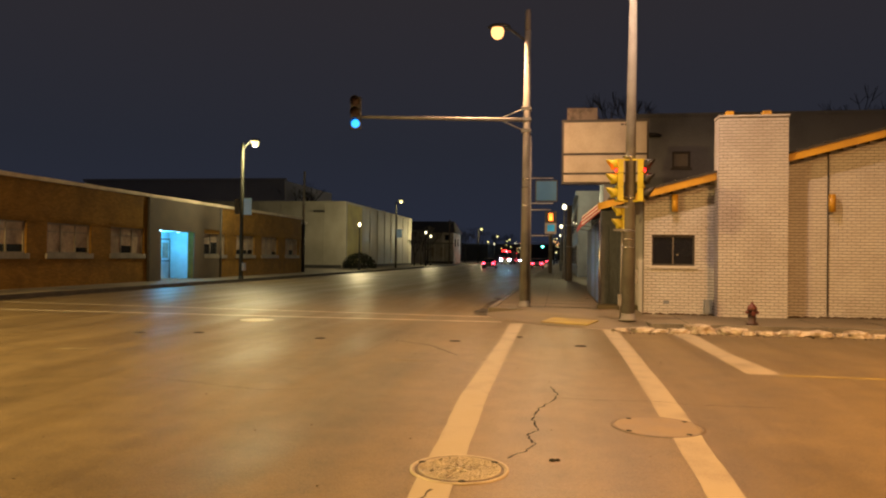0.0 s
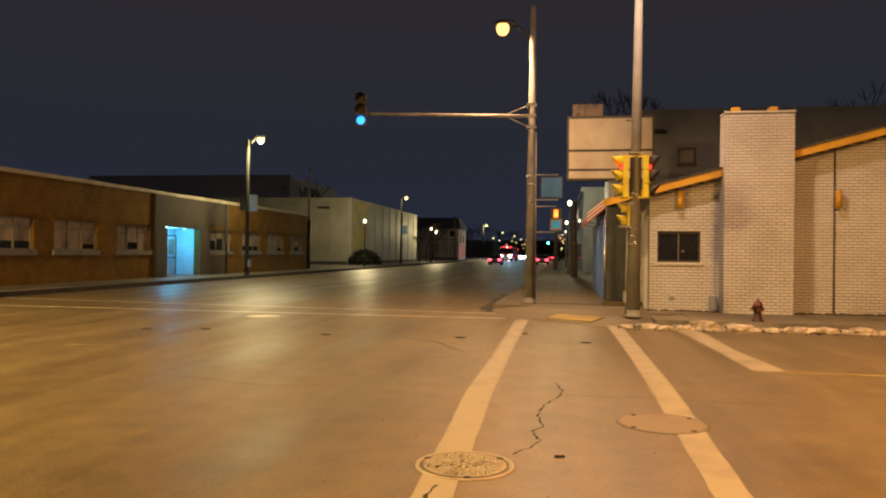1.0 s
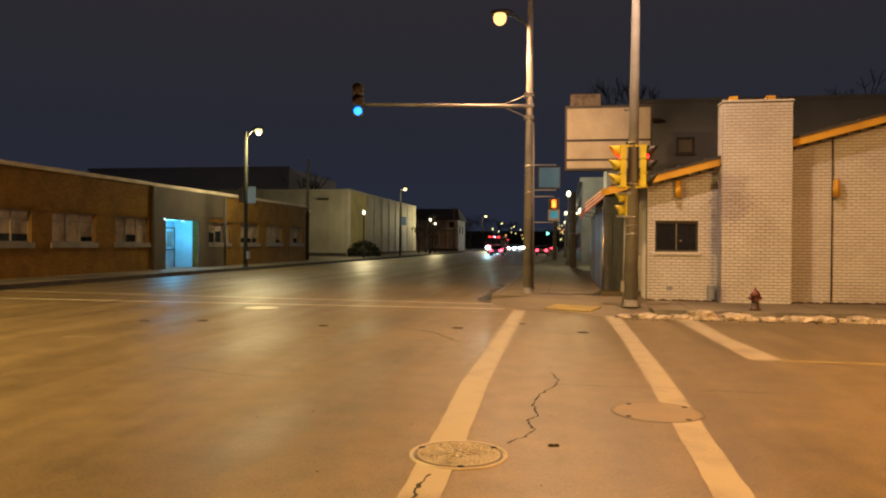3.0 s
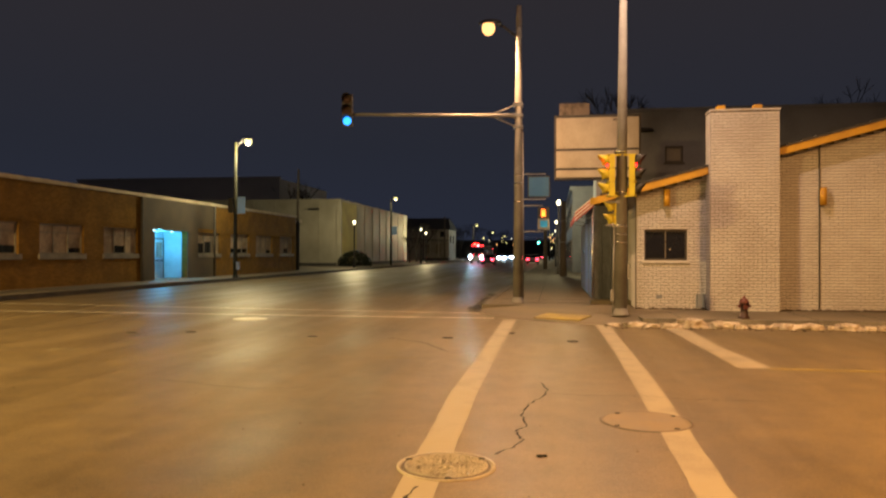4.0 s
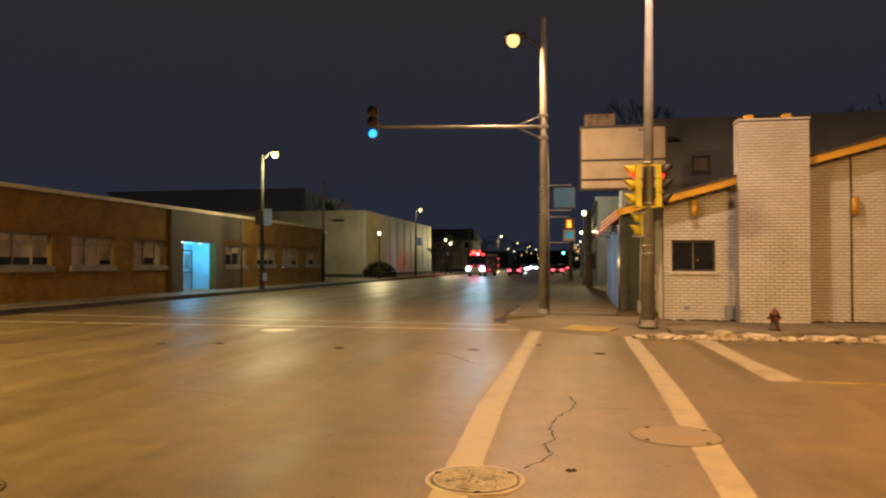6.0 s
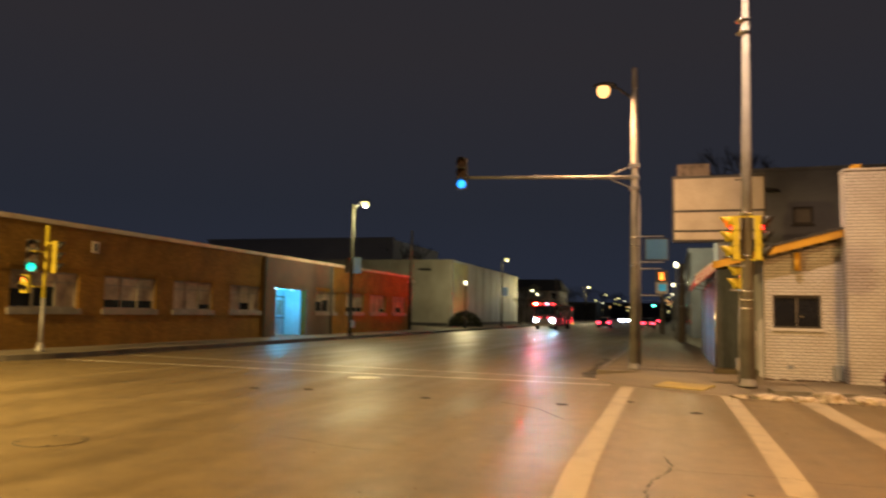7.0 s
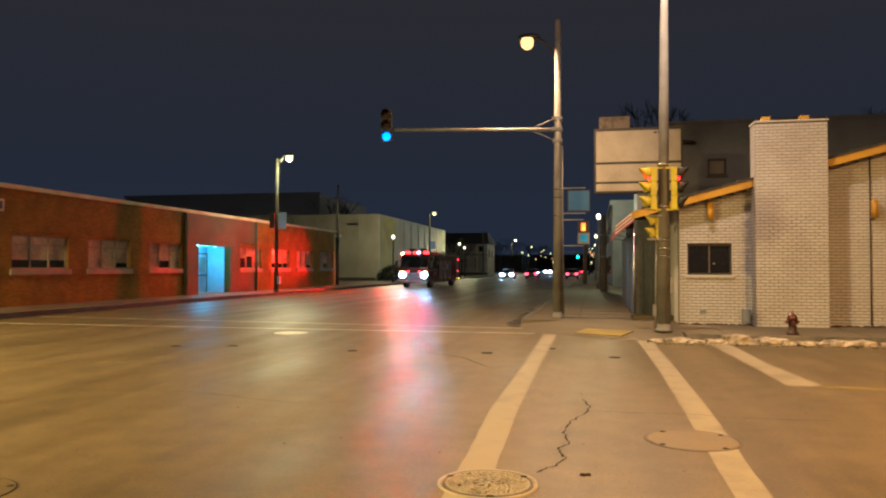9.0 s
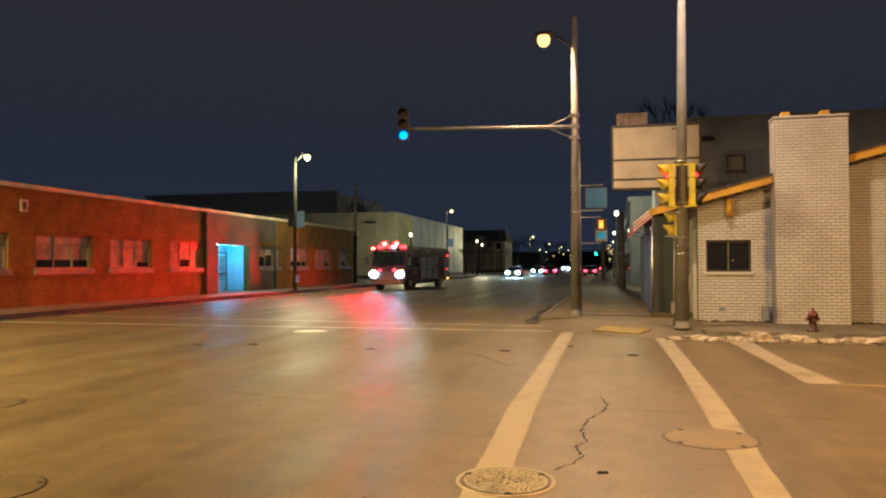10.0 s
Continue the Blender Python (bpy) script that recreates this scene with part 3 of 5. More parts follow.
# ---- fire hydrant ----
t = thing("fire_hydrant", (4.45, 17.83, 0.15), "red cast iron fire hydrant on the pavement behind the snow", "fire hydrant")
t.scale = (0.87, 0.87, 0.87)
bm = bmesh.new()
lathe(bm, [(0.15, 0), (0.15, 0.04), (0.10, 0.06), (0.095, 0.36), (0.125, 0.37), (0.125, 0.40)], (0, 0, 0), 20)
# barrel much darker than the bonnet and caps
part("barrel", bm, shade("dark_hydrant_barrel", (0.035, 0.012, 0.010), (0.02, 0.008, 0.007), 0.5, 0.1, 5, 40, 0.2), t)
bm = bmesh.new()
lathe(bm, [(0.13, 0.40), (0.13, 0.43), (0.115, 0.47), (0.075, 0.53), (0.03, 0.56), (0.03, 0.60), (0.02, 0.61)], (0, 0, 0), 20)
part("bonnet", bm, RED_IRON, t)
for d in (-1, 1):
    bm = bmesh.new()
    tube(bm, (d * 0.08, 0, 0.33), (d * 0.155, 0, 0.33), 0.045, 0.045, 12)
    tube(bm, (d * 0.155, 0, 0.33), (d * 0.175, 0, 0.33), 0.02, 0.02, 6)
    part("outlet_cap", bm, RED_IRON, t)
bm = bmesh.new()
tube(bm, (0, -0.08, 0.30), (0, -0.17, 0.30), 0.06, 0.06, 12)
part("outlet_cap", bm, RED_IRON, t)

# ---- brick building across the street ----
WX = -21.2
bb = thing("brick_building", (0, 0, 0.15), "long low tan brick building with stone coping and sash windows", "building")
WINDOWS = [(19.1, 22.1), (23.4, 26.4), (27.6, 30.5), (32.0, 34.85), (41.3, 44.2), (45.8, 48.7), (50.0, 53.0), (54.6, 57.5)]
DOOR = (36.4, 40.0)
y = 18.2
for a, b in [*WINDOWS[:4], DOOR, *WINDOWS[4:], (58.2, 58.2)]:
    boxes("pier", [(WX - 0.35, y, 0, WX, a, 4.42)], TAN_BRICK, bb)
    y = b
for a, b in WINDOWS:
    boxes("wall", [(WX - 0.35, a, 0, WX, b, 1.42)], TAN_BRICK, bb)
    boxes("wall", [(WX - 0.35, a, 2.72, WX, b, 4.42)], TAN_BRICK, bb)
boxes("wall", [(WX - 0.35, DOOR[0], 2.72, WX, DOOR[1], 4.42)], TAN_BRICK, bb)
for x0, x1 in ((-60, -31.5), (-28.5, -25.6), (-22.3, WX - 0.35)):
    boxes("wall", [(x0, 18.2, 0, x1, 18.55, 4.42)], TAN_BRICK, bb)
for x0, x1 in ((-31.5, -28.5), (-25.6, -22.3)):
    boxes("wall", [(x0, 18.2, 0, x1, 18.55, 1.42), (x0, 18.2, 2.72, x1, 18.55, 4.42)], TAN_BRICK, bb)
boxes("wall", [(-60, 57.85, 0, WX - 0.35, 58.2, 4.42)], TAN_BRICK, bb)
boxes("roof", [(-60, 18.55, 4.2, WX - 0.35, 57.85, 4.35)], SHINGLE, bb)
boxes("coping", [(WX - 0.45, 18.1, 4.42, WX + 0.07, 58.3, 4.59)], STONE_TRIM, bb, "pale stone coping", 0.012)
boxes("coping", [(-60, 18.1, 4.42, WX - 0.46, 18.62, 4.59)], STONE_TRIM, bb, "pale stone coping", 0.012)
for a, b in ((18.2, 19.0), (22.2, 23.3), (26.5, 27.5), (30.6, 31.9), (44.3, 45.7), (48.8, 49.9), (53.1, 54.5)):
    boxes("band_course", [(WX, a, 2.72, WX + 0.03, b, 2.80)], TAN_BRICK, bb)
for a, b in WINDOWS:
    boxes("lintel", [(WX, a - 0.1, 2.86, WX + 0.03, b + 0.1, 2.94)], TAN_BRICK, bb)
boxes("band_course", [(-60, 18.175, 2.96, WX, 18.2, 3.03)], STONE_TRIM, bb)
# smooth stone entrance bay
boxes("stone_facing", [(WX, 35.15, 0, WX + 0.06, DOOR[0], 4.41)], SMOOTH_STONE, bb, "smooth grey stone facing")
boxes("stone_facing", [(WX, DOOR[1], 0, WX + 0.06, 41.2, 4.41)], SMOOTH_STONE, bb, "smooth grey stone facing")
boxes("stone_facing", [(WX, 41.2, 2.96, WX + 0.06, 43.2, 4.41)], SMOOTH_STONE, bb, "smooth grey stone facing")
boxes("stone_facing", [(WX, 41.2, 0, WX + 0.06, 43.2, 1.18)], SMOOTH_STONE, bb, "smooth grey stone facing")
boxes("stone_facing", [(WX, DOOR[0], 2.72, WX + 0.06, DOOR[1], 4.41)], SMOOTH_STONE, bb, "smooth grey stone facing")
bm = bmesh.new()
tube(bm, (-22.35, 18.11, 0.0), (-22.35, 18.11, 4.38), 0.075, 0.075, 10)
part("downpipe", bm, SHINGLE, bb)
for yy in (35.1, 43.3):
    bm = bmesh.new()
    tube(bm, (WX + 0.1, yy, 0.0), (WX + 0.1, yy, 4.38), 0.075, 0.075, 10)
    part("downpipe", bm, SHINGLE, bb)


# how far the blinds stay open at the foot of each light
DROPS = ((0.5, 0.6, 0.0), (0.25, 0.25, 0.25), (0.0, 0.0, 0.18), (0.0, 0.3, 0.0))


def wall_window(parent, a, b, z0, z1, seed, turn=None):
    """A three-light window in a wall that faces +x; turn: a pose that sets it elsewhere."""
    m = turn or Matrix()
    w = new("window")
    w.parent = parent
    w.matrix_basis = m
    x = WX - 0.16 if turn is None else -0.16
    n = 3
    drops = DROPS[seed % len(DROPS)]
    boxes("window_sill", [(x + 0.15, a - 0.1, z0 - 0.22, x + 0.24, b + 0.1, z0 + 0.004), (x - 0.02, a + 0.004, z0 - 0.02, x + 0.148, b - 0.004, z0 + 0.004)], FRAME_GREY, w, "", 0.01)
    boxes("window_frame", [(x, a, z0, x + 0.06, b, z0 + 0.06), (x, a, z1 - 0.06, x + 0.06, b, z1), (x, a, z0 + 0.06, x + 0.06, a + 0.07, z1 - 0.06), (x, b - 0.07, z0 + 0.06, x + 0.06, b, z1 - 0.06)], FRAME_GREY, w)
    step = (b - a) / n
    for i in range(n):
        ya, yb = a + i * step + (0.07 if i == 0 else 0.03), a + (i + 1) * step - (0.07 if i == n - 1 else 0.03)
        if i:
            boxes("mullion", [(x + 0.002, ya - 0.06, z0 + 0.06, x + 0.07, ya, z1 - 0.06)], FRAME_GREY, w)
        drop = drops[i]
        zm = z0 + 0.06 + (z1 - z0 - 0.12) * drop
        zs = z0 + 0.06 + (z1 - z0 - 0.12) * 0.72
        if drop:
            boxes("pane", [(x + 0.01, ya, z0 + 0.06, x + 0.02, yb, zm)], GLASS_DARK, w)
        boxes("pane", [(x + 0.01, ya, zm, x + 0.02, yb, z1 - 0.06)], BLIND, w, "pale blind behind window glass")
        boxes("glazing_bar", [(x + 0.022, ya, zs, x + 0.055, yb, zs + 0.04)], FRAME_GREY, w)
    return w


for i, (a, b) in enumerate(WINDOWS):
    wall_window(bb, a, b, 1.42, 2.72, 40 + i)
for i, (a, b) in enumerate(((-31.5, -28.5), (-25.6, -22.3))):
    wall_window(bb, a, b, 1.42, 2.72, 70 + i, Matrix.Translation((0, 18.2, 0)) @ Matrix.Rotation(-math.pi / 2, 4, "Z"))
# lit entrance alcove
al = new("alcove")
al.parent = bb
boxes("back_wall", [(WX - 1.6, DOOR[0] - 0.1, 0, WX - 1.5, DOOR[1] + 0.1, 2.72)], DOOR_WHITE, al)
boxes("cheek_wall", [(WX - 1.5, DOOR[0] - 0.1, 0, WX - 0.352, DOOR[0], 2.72)], DOOR_WHITE, al)
boxes("cheek_wall", [(WX - 1.5, DOOR[1], 0, WX - 0.352, DOOR[1] + 0.1, 2.72)], DOOR_WHITE, al)
boxes("soffit", [(WX - 1.6, DOOR[0] - 0.1, 2.72, WX - 0.352, DOOR[1] + 0.1, 2.8)], DOOR_WHITE, al)
boxes("floor_slab", [(WX - 1.5, DOOR[0], 0, WX + 0.02, DOOR[1], 0.02)], CONCRETE, al)
d = new("door")
d.parent = bb
dx = WX - 1.49
boxes("door_frame", [(dx, 38.85, 0.02, dx + 0.07, 38.95, 2.35), (dx, 39.85, 0.02, dx + 0.07, 39.95, 2.35), (dx, 38.95, 2.25, dx + 0.07, 39.85, 2.35)], FRAME_GREY, d)
boxes("door_leaf", [(dx, 38.95, 0.02, dx + 0.05, 39.85, 2.25)], shade("pale_door_paint", (0.40, 0.46, 0.48), None, 0.4, 0, 2, 20, 0.05), d)
boxes("pane", [(dx + 0.052, 39.07, 1.2, dx + 0.058, 39.73, 2.1)], BLIND, d)
boxes("push_bar", [(dx + 0.06, 39.0, 1.0, dx + 0.1, 39.8, 1.06)], DARK_STEEL, d)
for yy in (37.5, 39.4):
    boxes("ceiling_lamp", [(WX - 0.7, yy - 0.06, 2.67, WX - 0.56, yy + 0.06, 2.715)], ALCOVE_LIGHT, al, "glowing cool white lamp")
boxes("bulkhead_lamp", [(WX + 0.065, 36.2, 2.66, WX + 0.11, 36.28, 2.74)], ALCOVE_LIGHT, bb, "small glowing cool white lamp")
lamp("alcove_light", (WX - 0.7, 38.2, 2.6), 200, (0.10, 0.58, 0.95), 0.2)
boxes("vent", [(WX + 0.002, 22.6, 3.55, WX + 0.05, 22.95, 4.0)], STONE_TRIM, bb, "pale framed wall vent", 0.008)
boxes("louvre", [(WX + 0.052, 22.69, 3.63, WX + 0.058, 22.86, 3.92)], BLACK, bb)
# far roofs behind it
fb = thing("flat_building", (0, 0, 0.15), "large dim flat-roofed building rising behind the warehouse", "building")
FAR_CONCRETE = shade("far_grey_concrete", (0.34, 0.32, 0.33), (0.26, 0.25, 0.26), 0.9, 0, 0.1, 3, 0.1)
boxes("wall", [(-87, 123, 0, -48, 150, 14.6)], FAR_CONCRETE, fb)
boxes("parapet", [(-87.2, 122.8, 14.6, -47.8, 123.4, 15.0)], FAR_CONCRETE, fb)
for x, w in ((-27.5, 1.3), (-34, 0.8)):
    t = thing("roof_vent_box", (x, 30 if x > -30 else 44, 4.5), "dark metal vent box on the flat roof", "roof vent", "roof vents")
    boxes("housing", [(-w / 2, -0.5, 0, w / 2, 0.5, 0.7)], DARK_STEEL, t, "", 0.03)
    boxes("cap", [(-w / 2 - 0.08, -0.58, 0.7, w / 2 + 0.08, 0.58, 0.76)], DARK_STEEL, t)

# ---- warehouse down the street ----
wh = thing("warehouse", (0, 0, 0.15), "beige metal clad warehouse with vertical seams and flat roof", "building")
boxes("wall", [(-70, 80, 0.2, -24, 118, 7.4)], METAL_SIDING, wh)
boxes("plinth", [(-70.05, 79.95, 0, -23.95, 118.05, 0.35)], DARK_WALL, wh)
boxes("roof_edge", [(-70.08, 79.92, 7.4, -23.92, 118.08, 7.62)], METAL_SIDING, wh, "", 0.02)
for i in range(15):
    boxes("seam", [(-26.5 - i * 2.6, 79.93, 0.36, -26.42 - i * 2.6, 79.99, 7.4)], METAL_SIDING, wh)
for i in range(8):
    boxes("seam", [(-23.99, 87.0 + i * 4.0, 0.36, -23.93, 87.12 + i * 4.0, 7.4)], METAL_SIDING, wh)
# yellower panel on the side wall, next to the corner
boxes("corner_panel", [(-24.0, 80.3, 0.36, -23.94, 87.0, 7.38)], YELLOW_PANEL, wh, "yellow smooth corner panel")
boxes("pilaster", [(-24.3, 79.8, 0, -23.8, 80.3, 7.4)], METAL_SIDING, wh, "", 0.02)
boxes("wall_lamp", [(-27.6, 79.5, 6.35, -26.4, 79.95, 6.55)], DARK_STEEL, wh, "dark wall lamp hood")
# bush by the warehouse
rnd = random.Random(3)
t = thing("bush", (-21.4, 77.0, 0.15), "dark clipped round bush on the pavement verge", "bush")
bm = bmesh.new()
for i in range(2800):
    a, b = rnd.uniform(0, 6.283), math.acos(rnd.uniform(0, 1))
    k = rnd.uniform(0.75, 1.03)
    p = Vector((1.8 * k * math.sin(b) * math.cos(a), 2.5 * k * math.sin(b) * math.sin(a), 0.1 + 1.65 * k * math.cos(b)))
    q = Euler((rnd.uniform(0, 6), rnd.uniform(0, 6), rnd.uniform(0, 6))).to_matrix()
    bm.faces.new([bm.verts.new(p + q @ Vector(c)) for c in ((-0.09, 0, 0), (0, -0.05, 0), (0.09, 0, 0), (0, 0.05, 0))])
part("foliage", bm, LEAF, t)["kind"] = "stuff"
bm = bmesh.new()
for i in range(5):
    tube(bm, (0, 0, 0), (rnd.uniform(-0.6, 0.6), rnd.uniform(-0.9, 0.9), 0.9), 0.04, 0.01, 6)
part("stem", bm, BARK, t)

# ---- white brick corner building ----
FY = 20.5
wb = thing("corner_building", (0, 0, 0.15), "white painted brick corner building with orange fascia and chimney", "building")


def gable(x):
    return 2.88 + (x - 1.1) * 0.262


def wall_piece(x0, x1, z0, z1=None):
    bm = bmesh.new()
    v = box(bm, x0, FY, z0, x1, FY + 0.3, z0 + 1)
    for p in v[4:]:
        p.co.z = z1 if z1 else gable(p.co.x)
    return part("wall", bm, SHADED_MORTAR, wb)


west_wall = wall_piece(2.3, 2.52, 0)
under_wall = wall_piece(2.52, 3.63, 0, 1.32)
over_wall = wall_piece(2.52, 3.63, 2.14)
mid_wall = wall_piece(3.63, 5.0, 0)
east_wall = wall_piece(5.0, 24, 0)
boxes("wall", [(2.3, FY + 0.3, 0, 2.6, 23, gable(2.3))], WHITE_BRICK, wb)
chimney = boxes("chimney", [(4.13, 19.96, 0, 5.85, FY - 0.002, 5.24)], SHADED_MORTAR, wb, "tall white brick chimney stack")
boxes("chimney_cap", [(4.11, 19.94, 5.24, 5.87, FY + 0.05, 5.285)], WHITE_BRICK, wb, "", 0.01)
for x in (4.30, 5.22):
    boxes("cap_block", [(x, 19.95, 5.285, x + 0.2, 20.2, 5.385)], ORANGE, wb, "small orange block", 0.01)
for x0, x1 in ((1.05, 4.12), (5.87, 24)):
    bm = bmesh.new()
    v = box(bm, x0, FY - 0.36, 0, x1, FY - 0.30, 0.19)
    for p in v:
        p.co.z += gable(p.co.x) - 0.06
    part("fascia", bm, ORANGE, wb, "orange painted fascia board")
    bm = bmesh.new()
    v = box(bm, x0, FY - 0.30, 0, x1, FY, 0.04)
    for p in v:
        p.co.z += gable(p.co.x) + 0.03
    part("soffit", bm, ORANGE, wb)
bm = bmesh.new()
v = box(bm, 1.32, FY - 0.38, 0, 24, 31, 0.06)
for p in v:
    p.co.z += gable(p.co.x) + 0.131
part("roof", bm, SHINGLE, wb)
for i in range(60):
    x = 1.36 + i * 0.34
    if not 3.9 < x < 5.9:
        boxes("shingle_tab", [(x, FY - 0.385, gable(x) + 0.19, x + 0.26, FY - 0.1, gable(x) + 0.215)], SHINGLE, wb)
# window
w = new("window")
w.parent = wb
wy = FY + 0.05
boxes("window_frame", [(2.52, wy, 1.32, 3.63, wy + 0.06, 1.37), (2.52, wy, 2.09, 3.63, wy + 0.06, 2.14), (2.52, wy, 1.37, 2.56, wy + 0.06, 2.09), (3.59, wy, 1.37, 3.63, wy + 0.06, 2.09), (3.06, wy, 1.37, 3.09, wy + 0.06, 2.09)], DARK_STEEL, w)
boxes("mullion", [(3.064, wy - 0.012, 1.37, 3.086, wy - 0.002, 2.09)], FRAME_GREY, w)
for x0, x1 in ((2.56, 3.06), (3.09, 3.59)):
    boxes("pane", [(x0, wy + 0.02, 1.37, x1, wy + 0.03, 2.09)], GLASS_DARK, w)
boxes("window_sill", [(2.46, FY - 0.06, 1.25, 3.69, FY + 0.1, 1.318)], WHITE_BRICK, w, "", 0.008)
boxes("sticker", [(3.17, wy + 0.012, 1.6, 3.22, wy + 0.018, 1.64)], PAINT, w, "small white sticker")
# wall sconces
for x in (3.09, 7.05):
    s = new("sconce")
    s.parent = wb
    bm = bmesh.new()
    tube(bm, (x, FY - 0.12, 2.78), (x, FY - 0.12, 3.24), 0.085, 0.085, 16)
    part("shade", bm, ORANGE, s, "orange cylinder shade")
    boxes("bracket", [(x - 0.05, FY - 0.06, 2.95, x + 0.05, FY + 0.005, 3.08)], DARK_STEEL, s)
bm = bmesh.new()
tube(bm, (6.98, FY - 0.035, 0.05), (6.98, FY - 0.035, 4.3), 0.018, 0.018, 8)
part("conduit", bm, DARK_STEEL, wb)
boxes("hose_box", [(3.88, FY - 0.14, 0.05, 4.06, FY, 0.42)], STUCCO, wb, "", 0.02)
boxes("vent_grille", [(2.82, FY - 0.02, 0.28, 2.98, FY + 0.01, 0.38)], STUCCO, wb)
# wall-foot shadow line made of dark lumps, mixed with dirt and dead leaves
rnd = random.Random(44)
bm = bmesh.new()
for i in range(150):
    x = rnd.choice((rnd.uniform(2.3, 4.1), rnd.uniform(5.95, 9.5), rnd.uniform(6.6, 9.5)))
    r = rnd.uniform(0.03, 0.10)
    lathe(bm, [(r, 0.0), (r * 0.7, r * 0.35), (r * 0.2, r * 0.5)], (x, FY - rnd.uniform(0.03, 0.16), 0.0), 6)
part("shadow_dirt_strip", bm, shade("shadow_line_and_leaf_dirt", (0.05, 0.032, 0.018), (0.025, 0.016, 0.01), 0.9, 0, 5, 40, 0.4), wb, "dark shadow line with dirt and leaves at the wall foot")["kind"] = "stuff"
# storefront side
for i in range(4):
    boxes("panel", [(1.27 + i * 0.258, 22.7, 0.02, 1.52 + i * 0.258, 22.78, 2.55 + i * 0.06)], PANEL_GREY, wb, "grey stained board")
boxes("header", [(1.25, 22.66, 2.5, 2.3, 22.78, 2.95)], PANEL_GREY, wb)
bm = bmesh.new()
tube(bm, (1.24, 22.66, 0), (1.24, 22.66, 2.7), 0.03, 0.03, 8)
part("corner_post", bm, CHROME, wb, "bright metal corner post")
boxes("step", [(1.15, 21.9, 0, 2.3, 22.65, 0.12)], CONCRETE, wb, "", 0.02)
for k, (a, b, m) in enumerate(((22.8, 23.6, STORE_WHITE), (23.6, 25.4, STORE_BLUE), (25.4, 26.4, STORE_WHITE), (26.4, 28.8, STORE_BLUE), (28.8, 33, STORE_WHITE))):
    boxes("storefront_panel", [(1.27, a + 0.02, 0.05, 1.45, b - 0.02, 2.7)], m, wb, "", 0.008)
boxes("wall", [(1.46, 22.8, 0, 1.7, 33, 2.9)], STUCCO, wb)
aw = new("awning")
aw.parent = wb
for i in range(9):
    y0 = 22.7 + i * 0.7
    bm = bmesh.new()
    v = box(bm, 0.0, y0, 0, 1, y0 + 0.69, 0.03)
    for p in v:
        p.co = Vector((0.72 + p.co.x * 0.55, p.co.y, 2.66 + p.co.x * 0.46 + p.co.z))
    part("stripe", bm, AWNING_RED if i % 2 else AWNING_WHITE, aw)
for i in range(6):
    bm = bmesh.new()
    v = box(bm, 0.0, 22.63, 0, 1, 22.69, 0.05)
    for p in v:
        p.co = Vector((0.70 + p.co.x * 0.56, p.co.y, 2.46 + i * 0.052 + p.co.x * 0.46 + p.co.z))
    part("end_stripe", bm, AWNING_WHITE if i % 2 else AWNING_RED, aw)
boxes("valance", [(0.70, 22.7, 2.50, 0.72, 29, 2.665)], AWNING_RED, aw)
for yy in (22.72, 25.8, 28.95):
    bm = bmesh.new()
    tube(bm, (0.75, yy, 2.64), (1.26, yy, 2.55), 0.018, 0.018, 6)
    part("strut", bm, DARK_STEEL, aw)

GRIMY = shade("grimy_sheet_metal", (0.13, 0.11, 0.10), (0.03, 0.025, 0.022), 0.7, 0.2, 4, 30, 0.3, (0.3, 0.55))
# ---- pole sign with blank panels ----
t = thing("pole_sign", (0, 26, 0.15), "large blank cream panel sign in a dark frame above the roof", "sign")
boxes("cabinet", [(0.08, 0.02, 4.10, 3.05, 0.42, 6.36)], DARK_STEEL, t, "", 0.02)
for z0, z1 in ((4.17, 4.42), (4.50, 5.10), (5.18, 6.26)):
    boxes("panel", [(0.15, -0.012, z0, 2.98, 0.018, z1)], CREAM, t, "blank cream panel", 0.006)
boxes("post", [(1.55, 0.1, 0, 1.85, 0.36, 4.1)], STUCCO, t)
for i in range(3):
    boxes("label_bar", [(2.1 + i * 0.13, -0.016, 6.14, 2.2 + i * 0.13, -0.0125, 6.2)], DARK_STEEL, t, "small dark bar of unreadable print")
t = thing("rooftop_unit", (0.78, 26.25, 6.51), "grimy grey metal unit on top of the sign", "rooftop unit")
boxes("housing", [(-0.52, -0.2, 0, 0.52, 0.2, 0.42)], GRIMY, t, "", 0.03)
for i in range(4):
    boxes("panel", [(-0.48 + i * 0.245, -0.215, 0.05, -0.27 + i * 0.245, -0.2, 0.37)], GRIMY, t)

# ---- grey building behind ----
gb = thing("grey_building", (0, 0, 0.15), "tall plain grey stucco building with one small square window", "building")
for b in ((2.95, 32, 0, 4.72, 32.4, 7.55), (4.72, 32, 0, 5.46, 32.4, 5.36), (4.72, 32, 6.06, 5.46, 32.4, 7.55), (5.46, 32, 0, 60, 32.4, 7.55)):
    boxes("wall", [b], STUCCO, gb)
boxes("wall", [(2.95, 32.4, 0, 3.3, 55, 7.55)], STUCCO, gb)
boxes("parapet", [(2.9, 31.95, 7.55, 60, 32.45, 7.68)], STUCCO, gb, "", 0.02)
w = new("window")
w.parent = gb
boxes("window_frame", [(4.72, 31.97, 5.36, 5.46, 32.1, 5.43), (4.72, 31.97, 5.99, 5.46, 32.1, 6.06), (4.72, 31.97, 5.43, 4.79, 32.1, 5.99), (5.39, 31.97, 5.43, 5.46, 32.1, 5.99)], BLACK, w)
boxes("pane", [(4.79, 32.06, 5.43, 5.39, 32.08, 5.99)], shade("clouded_pane", (0.088, 0.093, 0.10), (0.065, 0.069, 0.075), 0.4, 0, 2, 12, 0.0), w, "clouded pane")
